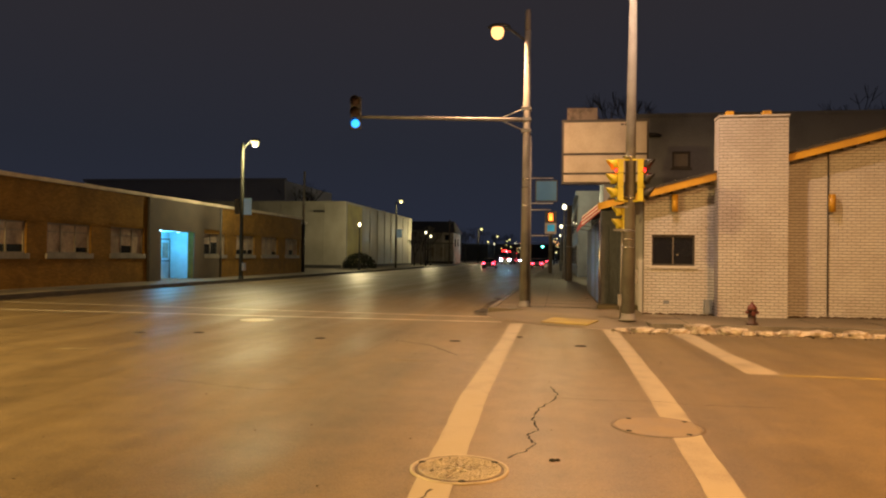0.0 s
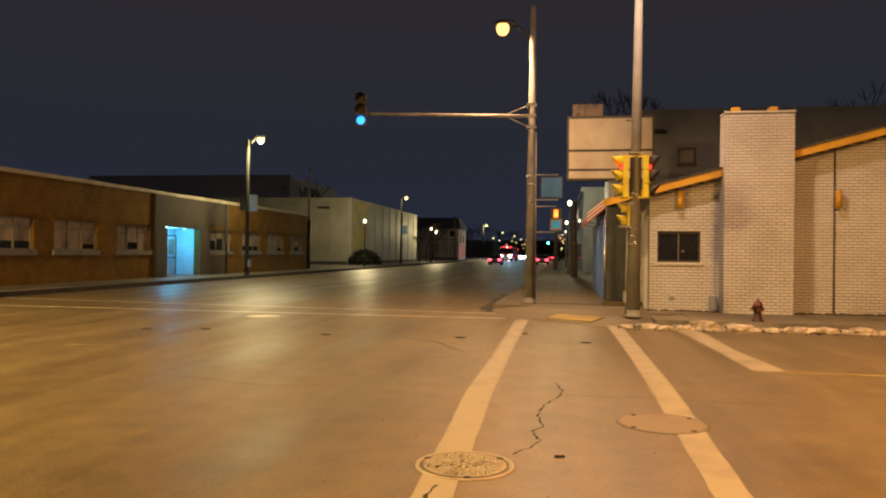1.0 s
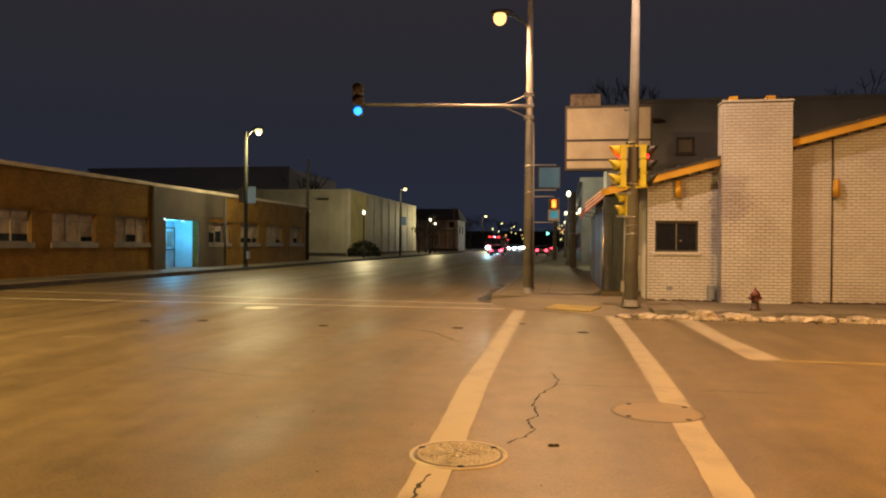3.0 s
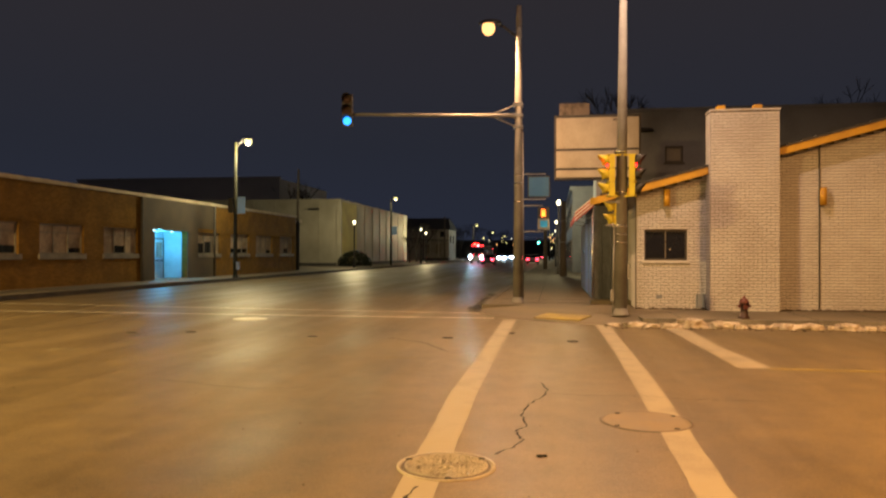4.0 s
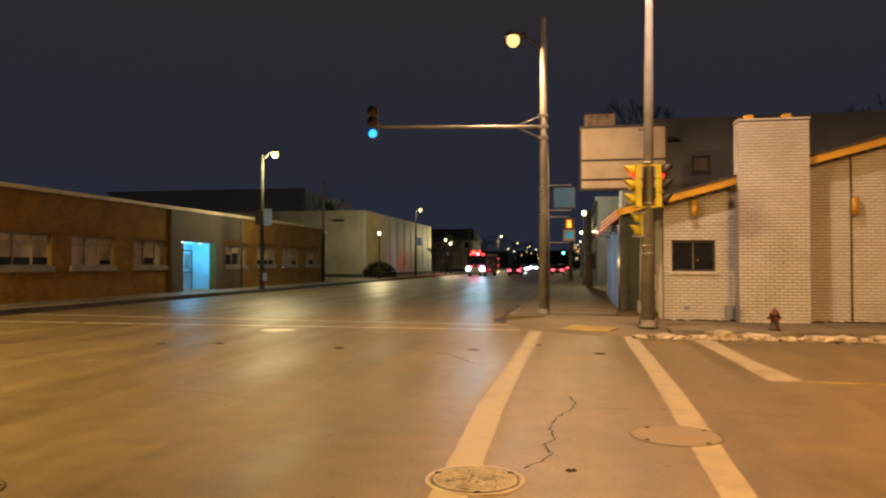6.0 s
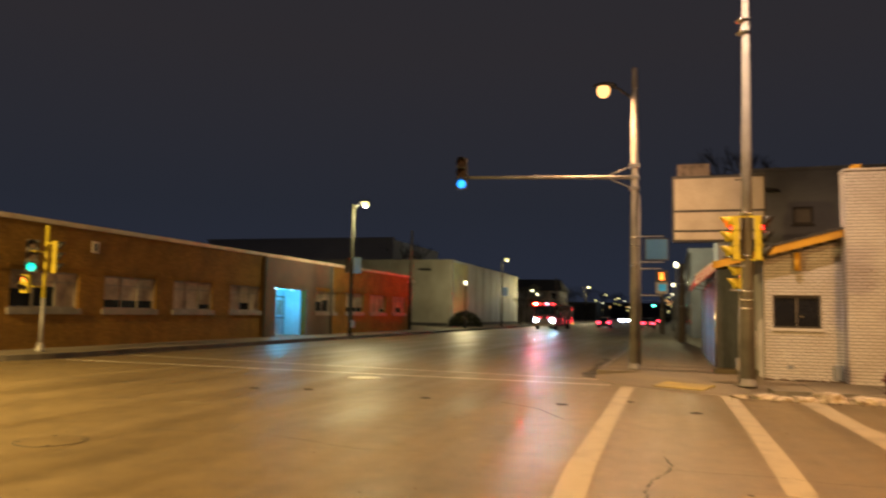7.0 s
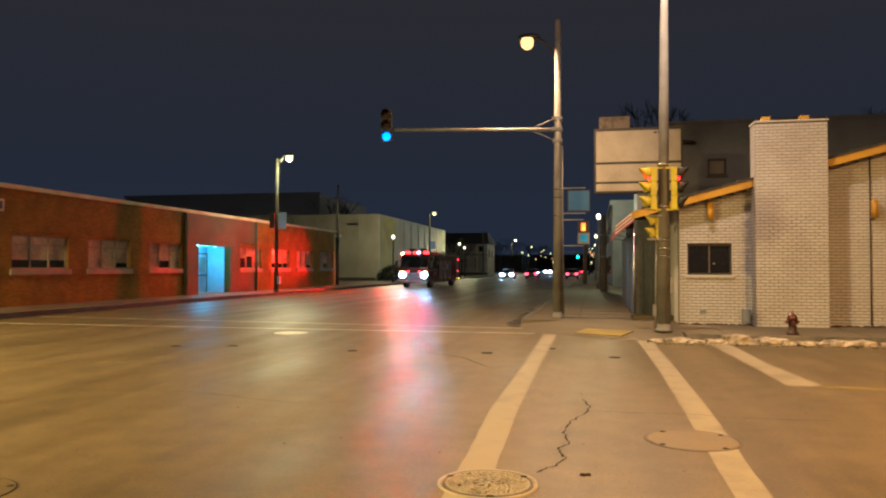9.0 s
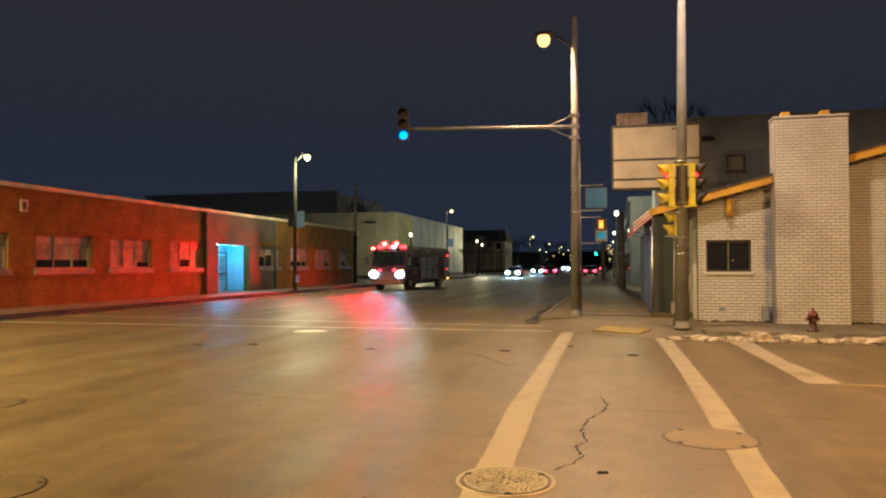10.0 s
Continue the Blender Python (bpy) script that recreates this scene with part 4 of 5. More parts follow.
boxes("window_sill", [(4.66, 31.93, 5.28, 5.52, 32.0, 5.355)], DARK_STEEL, w)
# dark raised oval high on the wall face
bm = bmesh.new()
lathe(bm, [(0.5, 0), (0.5, 0.05), (0.4, 0.12), (0.1, 0.16)], (0, 0, 0), 24)
for v in bm.verts:
    v.co = Vector((3.75 + v.co.x, 31.9 - v.co.y * 0.5, 6.70 + v.co.z))
part("raised_oval", bm, DARK_STEEL, gb, "dark raised oval on the wall")

# ---- buildings further up the right pavement ----
rb = thing("row_building", (-0.5, 0, 0.15), "plain grey two storey building further up the street", "building")
boxes("wall", [(2.0, 58, 0, 16, 96, 6.4)], STUCCO, rb)
boxes("cornice", [(1.8, 57.9, 6.4, 16, 96.1, 6.75)], STUCCO, rb, "", 0.03)
for i in range(8):
    y = 60 + i * 4.4
    for z0 in (0.9, 3.8):
        wv = new("window")
        wv.parent = rb
        boxes("window_frame", [(1.94, y, z0, 2.02, y + 1.8, z0 + 1.7)], FRAME_GREY, wv)
        boxes("pane", [(1.92, y + 0.1, z0 + 0.1, 1.938, y + 1.7, z0 + 1.6)], GLASS_DARK, wv)
for x0, z in ((3.0, 0.9), (6.0, 0.9), (3.0, 3.8), (6.0, 3.8)):
    boxes("window", [(x0, 57.94, z, x0 + 1.3, 57.99, z + 1.6)], GLASS_DARK, rb)
for i, (x0, x1, y0, y1, h) in enumerate(((2.2, 20, 100, 150, 5.2), (2.0, 20, 152, 230, 7.5), (-60, -23, 240, 300, 5.5), (-70, 60, 430, 445, 9.0), (2.0, 24, 235, 340, 6.0))):
    t = thing("distant_building", (0, 0, 0.15), "dark distant street front seen at night", "building", "distant buildings")
    boxes("wall", [(x0, y0, -0.15, x1, y1, h)], DARK_WALL, t)
    boxes("parapet", [(x0 - 0.1, y0 - 0.1, h, x1 + 0.1, y1 + 0.1, h + 0.25)], STUCCO, t)
# small house down the street on the far side
t = thing("porch_house", (-21.6, 150, 0.15), "two storey house with steep dark roof and tall porch", "house")
boxes("wall", [(-10.4, 0, 0, 0, 11, 6.4)], shade("weathered_house_siding", (0.34, 0.30, 0.25), (0.24, 0.21, 0.17), 0.8, 0, 0.8, 14, 0.1), t)
bm = bmesh.new()
prism(bm, [(-10.8, -0.4), (0.4, -0.4), (0.4, 11.4), (-10.8, 11.4)], 6.4, 9.0)
for v in bm.verts:
    if v.co.z > 7:
        v.co.y = 5.5 + (v.co.y - 5.5) * 0.1
        v.co.x = -5.2 + (v.co.x + 5.2) * 0.8
part("roof", bm, SHINGLE, t)
boxes("bay", [(-2.4, -0.7, 4.3, 0.1, -0.002, 6.35)], HOUSE_SIDING, t, "pale sided bay over the porch", 0.02)
w = new("window")
w.parent = t
boxes("window_frame", [(-1.75, -0.74, 4.75, -0.55, -0.702, 6.0)], FRAME_GREY, w)
boxes("pane", [(-1.65, -0.76, 4.85, -0.65, -0.742, 5.9)], GLASS_DARK, w)
boxes("porch_roof", [(-5.6, -2.4, 4.05, 0.2, -0.002, 4.28)], FRAME_GREY, t, "", 0.02)
boxes("porch_floor", [(-5.6, -2.4, 0, 0.2, -0.002, 0.5)], DARK_WALL, t)
for x in (-5.4, -3.6, -1.8, 0.0):
    boxes("porch_post", [(x - 0.11, -2.3, 0.5, x + 0.11, -2.08, 4.05)], HOUSE_SIDING, t)
for x in (-4.9, -2.7):
    boxes("window", [(x, -0.05, 1.4, x + 1.0, -0.005, 3.3)], BLIND, t)
for yy in (2.0, 6.2):
    boxes("window", [(0.0, yy, 3.6, 0.06, yy + 1.2, 5.2)], BLIND, t)


# ---- bare trees ----
def tree(x, y, base, height, seed, label):
    rnd = random.Random(seed)
    t = thing("tree", (x, y, base), label, "tree", "bare trees")
    twig = bmesh.new()

    def grow(bm, p, d, length, r, depth):
        q = p + d * length
        tube(bm, p, q, r, r * 0.65, 5 if depth < 3 else 3, False)
        if depth < 5:
            for _ in range(3 if depth < 4 else 4):
                nd = (d + Vector((rnd.uniform(-1, 1), rnd.uniform(-1, 1), rnd.uniform(-0.25, 0.7))) * 0.75).normalized()
                grow(twig, q, nd, length * rnd.uniform(0.6, 0.82), r * 0.6, depth + 1)

    trunk = bmesh.new()
    grow(trunk, Vector((0, 0, 0)), Vector((0.03, 0, 1)), height * 0.3, height * 0.022, 0)
    part("trunk", trunk, BARK, t)
    part("crown", twig, BARK, t)["kind"] = "stuff"


tree(5.0, 41, 0.15, 10.9, 5, "bare dark tree rising behind the sign")
tree(16.6, 44, 0.15, 10.6, 6, "bare dark tree rising behind the grey wall")
tree(-21.5, 108, 0.15, 4.5, 9, "small bare dark street tree by the warehouse")
tree(-23.5, 124, 0.15, 7.0, 10, "bare dark tree beyond the warehouse")
tree(-24.5, 136, 0.15, 8.0, 11, "bare dark tree beyond the warehouse")
tree(-45, 124, 0.15, 15.5, 14, "bare dark tree rising behind the warehouse roof")
tree(-40.5, 127, 0.15, 13.5, 15, "bare dark tree rising behind the warehouse roof")
for i, (x, y, h) in enumerate(((-28, 215, 10.0), (-24.5, 192, 9.0), (-25.5, 236, 12.0), (-23.5, 268, 11.0), (2.5, 300, 11.0), (-22.5, 320, 12.0))):
    tree(x, y, 0.15, h, 12 + 7 * i, "bare dark tree far down the street")

# ---- lamp posts ----
def bands(t, r, heights):
    for z in heights:
        bm = bmesh.new()
        lathe(bm, [(r + 0.006, z), (r + 0.012, z + 0.005), (r + 0.012, z + 0.035), (r + 0.006, z + 0.04)], (0, 0, 0), 16)
        part("band", bm, CHROME, t, "bright steel band")


def street_lamp(x, y, base, top, reach, colour, lens, watts, label, r=0.13, lean=0.0, size=1.0, spread=0.16, shaded=False, taper=0.6):
    """A tapered post with a short bent arm and a cobra head; reach: the arm's (x, y)."""
    t = thing("street_lamp", (x, y, base), label, "street lamp", "street lamps")
    rx, ry = reach
    tip = Vector((lean + rx, ry, top))
    bm = bmesh.new()
    tube(bm, (0, 0, 0), (lean, 0, top - 0.1), r, r * taper, 18)
    part("pole", bm, POST_GREY if lens is LAMP_SODIUM else POLE_GREY, t)
    bm = bmesh.new()
    lathe(bm, [(r + 0.05, 0), (r + 0.05, 0.035), (r + 0.02, 0.05), (r + 0.008, 0.16), (r, 0.17)], (0, 0, 0), 16)
    part("base_cover", bm, POST_GREY if lens is LAMP_SODIUM else POLE_GREY, t)
    bm = bmesh.new()
    a, b = Vector((lean, 0, top - 0.45)), Vector((lean + rx * 0.55, ry * 0.55, top - 0.05))
    tube(bm, a, b, 0.04, 0.035, 10)
    tube(bm, b, tip + Vector((0, 0, 0.05)), 0.035, 0.03, 10)
    part("arm", bm, DARK_STEEL, t)
    turn = Matrix.Translation(tip) @ Matrix.Rotation(math.atan2(ry, rx), 4, "Z")
    bm = bmesh.new()
    bmesh.ops.create_uvsphere(bm, u_segments=16, v_segments=10, radius=1)
    for v in bm.verts:
        v.co = turn @ Vector((v.co.x * 0.36 * size, v.co.y * 0.17 * size, 0.05 + max(v.co.z, -0.15) * 0.13 * size))
    for f in bm.faces:
        f.smooth = True
    part("head", bm, DARK_STEEL, t)
    bm = bmesh.new()
    lathe(bm, [(0.03, -0.34), (0.11, -0.31), (0.18, -0.22), (0.20, -0.1), (0.17, 0.0)], (0, 0, 0), 20)
    for v in bm.verts:
        v.co = turn @ (v.co * size + Vector((0.05, 0, 0.025)))
    part("lens", bm, lens, t, "glowing lamp lens")
    if watts:
        (down_lamp if shaded else lamp)("lamp_light", (x + tip.x, y + tip.y, base + top - 0.36), watts, colour, spread)
    return t


near = street_lamp(-1.01, 22.3, 0.15, 8.50, (-0.88, 0.0), SODIUM, LAMP_SODIUM, 900, "tall steel street lamp with glowing orange head beside the kerb", 0.15, 0.02, 1.0, 0.3, True)
bm = bmesh.new()
tube(bm, (0.02, 0, 8.4), (0.02, 0, 9.05), 0.09, 0.08, 14)
part("pole_top", bm, POST_GREY, near)
bands(near, 0.125, (3.05, 3.6, 3.85))
bm = bmesh.new()
tube(bm, (0.17, -0.02, 0.1), (0.145, -0.02, 5.2), 0.018, 0.018, 8)
part("conduit", bm, STEEL, near)
post = street_lamp(1.68, 18.2, 0.15, 10.3, (-0.35, -2.0), (1.0, 0.62, 0.39), LAMP_SODIUM, 1000, "tall steel lamp post carrying yellow traffic signals at the kerb", 0.160, 0.08, 1.0, 0.3, True, 0.42)
bands(post, 0.145, (1.75, 1.95, 2.15, 2.95, 3.95, 8.3, 8.6))
bm = bmesh.new()
tube(bm, (-0.19, -0.02, 0.0), (-0.15, -0.02, 2.4), 0.018, 0.018, 8)
part("conduit", bm, STEEL, post)
boxes("hand_hole_box", [(-0.24, -0.1, 0.35, -0.16, 0.06, 0.62)], STEEL, post, "", 0.01)
boxes("hand_hole_box", [(0.15, -0.12, 0.9, 0.21, 0.06, 1.25)], STEEL, post, "", 0.01)
across = street_lamp(-18.85, 41.4, 0.15, 8.25, (0.75, 0.0), WARM, LAMP_WARM, 2500, "steel street lamp with glowing yellow head by the brick building", 0.13, 0.0, 1.0, 0.3)
boxes("transformer_box", [(0.1, -0.12, 0.5, 0.25, 0.12, 0.95)], STEEL, across, "", 0.02)
sg = new("banner_sign")
sg.parent = across
boxes("sign_plate", [(0.12, -0.03, 3.85, 0.62, 0.0, 4.85)], SIGN_PALE, sg, "pale blue sign plate", 0.005)
boxes("bracket", [(0.0, -0.02, 4.75, 0.5, 0.02, 4.79), (0.0, -0.02, 3.9, 0.5, 0.02, 3.94)], DARK_STEEL, sg)
boxes("signal_back", [(-0.42, -0.1, 3.9, -0.15, 0.12, 4.8)], BLACK, across, "black signal housing", 0.02)
for x, y, top, w in ((-19.3, 176, 8.3, 4000), (-19.6, 226, 8.0, 0), (-0.9, 150, 8.4, 4000), (-19.8, 285, 8.4, 0), (-1.0, 290, 8.4, 0)):
    street_lamp(x, y, 0.15, top, (0.75 if x < -10 else -0.75, 0.0), WARM, LAMP_WARM, w, "far street lamp with glowing yellow head by the kerb", 0.12, 0, 1.0 if y < 120 else 1.2)
beyond = street_lamp(-19.85, 88, 0.15, 8.3, (0.55, 0.0), WARM, LAMP_WARM, 250, "street lamp with glowing yellow head by the warehouse", 0.12)
sg = new("banner_sign")
sg.parent = beyond
boxes("sign_plate", [(0.1, -0.03, 3.75, 0.75, 0.0, 4.75)], SIGN_PALE, sg, "pale blue sign plate", 0.005)
boxes("bracket", [(0.0, -0.02, 4.65, 0.6, 0.02, 4.69), (0.0, -0.02, 3.8, 0.6, 0.02, 3.84)], DARK_STEEL, sg)
# unseen lamps behind the view, assumed to light the near road and walls
street_lamp(9.9, 3.3, 0.0, 9.6, (-0.9, 1.2), (1.0, 0.45, 0.12), LAMP_SODIUM, 5400, "unseen street lamp added to light the near road and corner wall", 0.15, 0, 1.0, 0.45, True)
street_lamp(-20.4, -1.2, 0.0, 9.6, (1.2, 2.4), (1.0, 0.61, 0.185), LAMP_SODIUM, 22500, "unseen street lamp assumed across the street, lighting road and brick wall", 0.15, 0, 1.0, 0.55, True)


def globe_lamp(x, y, h, watts, lens=LAMP_WARM):
    t = thing("globe_lamp", (x, y, 0.15), "dark post lamp with a small glowing globe on the pavement", "post lamp", "globe lamps")
    bm = bmesh.new()
    lathe(bm, [(0.16, 0), (0.15, 0.5), (0.09, 0.6), (0.065, h - 0.5), (0.09, h - 0.42), (0.12, h - 0.36)], (0, 0, 0), 12)
    part("post", bm, DARK_STEEL if x < -10 else STEEL, t)
    bm = bmesh.new()
    lathe(bm, [(0.08, h - 0.32), (0.13, h - 0.24), (0.145, h - 0.12), (0.11, h - 0.02), (0.03, h + 0.04)], (0, 0, 0), 14)
    part("globe", bm, lens, t, "glowing globe")
    if watts:
        lamp("globe_light", (x, y, 0.15 + h + 0.25), watts, WARM, 0.15)


GLOBE = glow("globe_glass", (1.0, 0.86, 0.52), 4.5)
for x, y, h, w in ((-20.1, 72.2, 4.75, 1500), (-19.75, 108, 5.2, 200), (-20.75, 118, 4.9, 1200), (0.4, 54, 5.35, 900), (0.3, 84, 5.2, 300), (0.3, 118, 5.2, 0)):
    globe_lamp(x, y, h, w, GLOBE)

# wooden utility pole at the end of the brick building
t = thing("utility_pole", (-21.6, 59.6, 0.15), "weathered wooden utility pole with lights halfway up", "utility pole")
bm = bmesh.new()
tube(bm, (0, 0, 0), (0.05, 0, 4.2), 0.19, 0.17, 12)
part("pole", bm, DARK_STEEL, t)
bm = bmesh.new()
tube(bm, (0.05, 0, 4.2), (0.1, 0, 8.6), 0.115, 0.09, 12)
part("upper_pole", bm, FRAME_GREY, t)
for x in (-0.12, 0.34):
    bm = bmesh.new()
    bmesh.ops.create_uvsphere(bm, u_segments=10, v_segments=8, radius=0.14)
    bmesh.ops.translate(bm, verts=bm.verts, vec=(x, -0.12, 4.15))
    part("insulator", bm, AWNING_WHITE, t, "pale round fitting")
for x, y, r, h in ((0.68, 48.4, 0.22, 4.9), (-0.75, 70.0, 0.19, 5.6)):
    t = thing("utility_pole", (x, y, 0.15), "weathered brown wooden utility pole on the pavement", "utility pole")
    bm = bmesh.new()
    tube(bm, (0, 0, 0), (0, 0, h), r, r * 0.75, 14)
    part("pole", bm, WOOD_POLE, t)
    for z in (2.2, 3.6):
        bm = bmesh.new()
        lathe(bm, [(r, z), (r + 0.012, z + 0.01), (r + 0.012, z + 0.05), (r, z + 0.06)], (0, 0, 0), 14)
        part("band", bm, STEEL, t)
t = thing("utility_pole", (-22.0, 147, 0.15), "pale wooden utility pole far down the street", "utility pole")
bm = bmesh.new()
tube(bm, (0, 0, 0), (0, 0, 9.0), 0.17, 0.12, 10)
part("pole", bm, WOOD_POLE, t)
boxes("crossarm", [(-0.6, -0.05, 8.3, 0.6, 0.05, 8.42)], WOOD_POLE, t)


# ---- traffic signals ----
def visor(bm, c, face, r, length):
    """A cut-away hood over a lens at c, pointing along face."""
    q = face.to_track_quat("Z", "Y")
    rings = []
    for k in (0, 1):
        ring = []
        for i in range(15):
            a = radians(-25 + 230 * i / 14)
            p = face.cross(Vector((0, 0, 1))) * (r * math.cos(a)) + Vector((0, 0, r * math.sin(a)))
            cut = (0.45 + 0.55 * max(0, math.sin(a))) * length
            ring.append(bm.verts.new(c + p + face * cut * k))
        rings.append(ring)
    for i in range(14):
        f = bm.faces.new((rings[0][i], rings[0][i + 1], rings[1][i + 1], rings[1][i]))
        f.smooth = True


def signal(name, x, y, z, face, lenses, body_mat, visor_mat, label, size=0.34, lens_r=0.145):
    """A signal head of stacked sections with its bottom at z, facing the direction face."""
    face = Vector((*face, 0)).normalized()
    t = thing(name, (x, y, z), label, "traffic signal", "traffic signals")
    side = face.cross(Vector((0, 0, 1)))
    m = Matrix((side, -face, Vector((0, 0, 1)))).transposed().to_4x4()
    for i, lens in enumerate(lenses):
        z0 = i * size
        h = size / 2 - 0.006
        bm = bmesh.new()
        box(bm, -h, -0.1, z0 + 0.006, h, 0.035, z0 + size - 0.006, m)
        sec = part("section", bm, body_mat, t, "", 0.025)
        c = Vector((0, 0, z0 + size / 2)) + face * 0.103
        bm = bmesh.new()
        tube(bm, c - face * 0.02, c + face * 0.012, lens_r, lens_r * 0.85, 18)
        part("lens", bm, lens, sec, "lit lens" if lens not in (DARK_LENS,) else "")
        bm = bmesh.new()
        visor(bm, c, face, lens_r + 0.02, 0.25)
        vo = part("visor", bm, visor_mat, sec)
        vo.modifiers.new("thickness", "SOLIDIFY").thickness = 0.006
    return t


S = SIGNAL_YELLOW
signal("traffic_signal", 1.47, 18.1, 3.03, (-1, -0.12), (DARK_LENS, DARK_LENS, RED_LENS), S, S, "yellow three-light traffic signal showing red on the lamp post")
signal("traffic_signal", 1.93, 18.12, 3.03, (1, -0.26), (DARK_LENS, DARK_LENS, RED_LENS), S, BLACK, "yellow three-light traffic signal with black hoods showing red")
signal("pedestrian_signal", 1.62, 18.3, 2.30, (-1, -0.06), (DARK_LENS, DARK_LENS), S, S, "yellow two-light pedestrian signal on the lamp post", 0.31)
for z in (3.02, 4.02, 2.32, 2.88):
    boxes("mount_arm", [(-0.36, -0.12, z - 0.15, 0.36 if z > 3 else 0, -0.06, z - 0.11)], SIGNAL_YELLOW if z > 3 else STEEL, post, "", 0.005)
# mast arm and its signal
t = thing("mast_arm", (-1.0, 22.3, 0), "long steel mast arm braced to the lamp post", "mast arm")
bm = bmesh.new()
tube(bm, (-0.1, 0, 5.84), (-5.25, 0, 6.02), 0.062, 0.045, 14)
part("arm", bm, STEEL, t)
for dz in (0.32, -0.32):
    bm = bmesh.new()
    tube(bm, (-0.12, 0, 5.85 + dz), (-0.75, 0, 5.87 + dz * 0.15), 0.02, 0.02, 8)
    part("brace", bm, STEEL, t)
for z in (5.45, 5.79, 6.12):
    boxes("clamp", [(-0.16, -0.16, z, 0.14, 0.16, z + 0.1)], STEEL, t)
signal("traffic_signal", -6.36, 22.25, 5.62, (0.12, -1), (GREEN_LENS, DARK_LENS, DARK_LENS), BLACK, BLACK, "black three-light traffic signal showing green on the mast arm", 0.34)
boxes("hanger", [(-5.36, -0.03, 5.9, -5.2, 0.03, 6.14)], STEEL, t)
# sign and pedestrian signal on the lamp post beside the pavement
t = thing("street_sign", (-0.38, 22.3, 3.36), "square blue-grey sign plate in a dark frame on a bracket", "sign")
boxes("sign_plate", [(-0.30, -0.03, 0.02, 0.30, 0.0, 0.60)], SIGN_BLUE, t, "", 0.004)
boxes("sign_frame", [(-0.33, -0.025, -0.01, -0.302, 0.02, 0.63), (0.302, -0.025, -0.01, 0.33, 0.02, 0.63), (-0.302, -0.025, 0.602, 0.302, 0.02, 0.63), (-0.302, -0.025, -0.01, 0.302, 0.02, 0.018)], DARK_STEEL, t)
for z in (0.68, -0.08):
    boxes("bracket", [(-0.55, -0.015, z, 0.2, 0.015, z + 0.03)], STEEL, t)
t = thing("pedestrian_signal", (-0.24, 22.28, 2.42), "pedestrian signal showing a glowing orange hand", "pedestrian signal")
boxes("section", [(-0.17, -0.1, 0.28, 0.17, 0.12, 0.62)], BLACK, t, "", 0.02)
boxes("section", [(-0.17, -0.1, -0.05, 0.17, 0.12, 0.275)], STEEL, t, "", 0.02)
bm = bmesh.new()
box(bm, -0.06, -0.112, 0.34, 0.06, -0.102, 0.46)
for i in range(4):
    box(bm, -0.06 + i * 0.031, -0.112, 0.46, -0.036 + i * 0.031, -0.102, 0.56)
part("hand_symbol", bm, HAND_LENS, t, "glowing orange hand")
# blue glow below the hand, put into the colour of a plate
boxes("sign_plate", [(-0.1, -0.108, 0.02, 0.12, -0.102, 0.22)], shade("blue_glow_plate", (0.02, 0.34, 0.90), None, 0.4, 0, 3, 20, 0.0), t, "plate coloured as a blue glow")
for z in (0.66, -0.12):
    boxes("bracket", [(-0.68, -0.015, z, 0.0, 0.015, z + 0.03)], STEEL, t)
# signal post by the brick building
t = thing("signal_post", (-19.75, 19.1, 0.15), "yellow signal post on the pavement by the brick building", "signal post")
bm = bmesh.new()
tube(bm, (0, 0, 0.0), (0, 0, 1.75), 0.062, 0.06, 12)
part("lower_post", bm, STEEL, t)
bm = bmesh.new()
tube(bm, (0, 0, 1.75), (0, 0, 4.05), 0.058, 0.055, 12)
lathe(bm, [(0.07, 4.05), (0.07, 4.12), (0.03, 4.18)], (0, 0, 0), 12)
part("upper_post", bm, SIGNAL_YELLOW, t)
bm = bmesh.new()
lathe(bm, [(0.16, 0), (0.15, 0.08), (0.08, 0.3)], (0, 0, 0), 12)
part("base_cover", bm, STEEL, t)
boxes("mount_arm", [(-0.3, -0.5, 3.25, 0.02, -0.02, 3.29)], SIGNAL_YELLOW, t)
boxes("mount_arm", [(-0.02, -0.02, 3.55, 0.3, 0.2, 3.59)], SIGNAL_YELLOW, t)
boxes("mount_arm", [(-0.24, -0.42, 2.1, 0.02, -0.02, 2.14)], SIGNAL_YELLOW, t)
signal("traffic_signal", -19.95, 18.75, 2.72, (0.75, -1), (TEAL_LENS, DARK_LENS, DARK_LENS), BLACK, BLACK, "black three-light traffic signal showing green on a post", 0.36)
signal("traffic_signal", -19.55, 19.2, 2.72, (1, 0.9), (DARK_LENS, DARK_LENS, DARK_LENS), S, BLACK, "yellow three-light traffic signal seen from its side", 0.36)
signal("pedestrian_signal", -19.97, 18.6, 2.05, (0.1, -1), (DARK_LENS, HAND_LENS), S, BLACK, "yellow pedestrian signal glowing orange on a post", 0.30, 0.1)
# far signal
t = thing("signal_post", (-1.1, 200, 0.15), "distant signal mast over the street", "signal post")
bm = bmesh.new()
tube(bm, (0, 0, 0), (0, 0, 6.5), 0.12, 0.1, 10)
tube(bm, (0, 0, 5.6), (-7, 0, 5.8), 0.07, 0.05, 10)
part("mast", bm, STEEL, t)
FAR_GREEN = glow("far_green_lens", (0.1, 1.0, 0.6), 30)
signal("traffic_signal", -4.2, 199.93, 4.3, (0, -1), (FAR_GREEN, DARK_LENS, DARK_LENS), BLACK, BLACK, "distant traffic signal showing green", 0.5, 0.24)
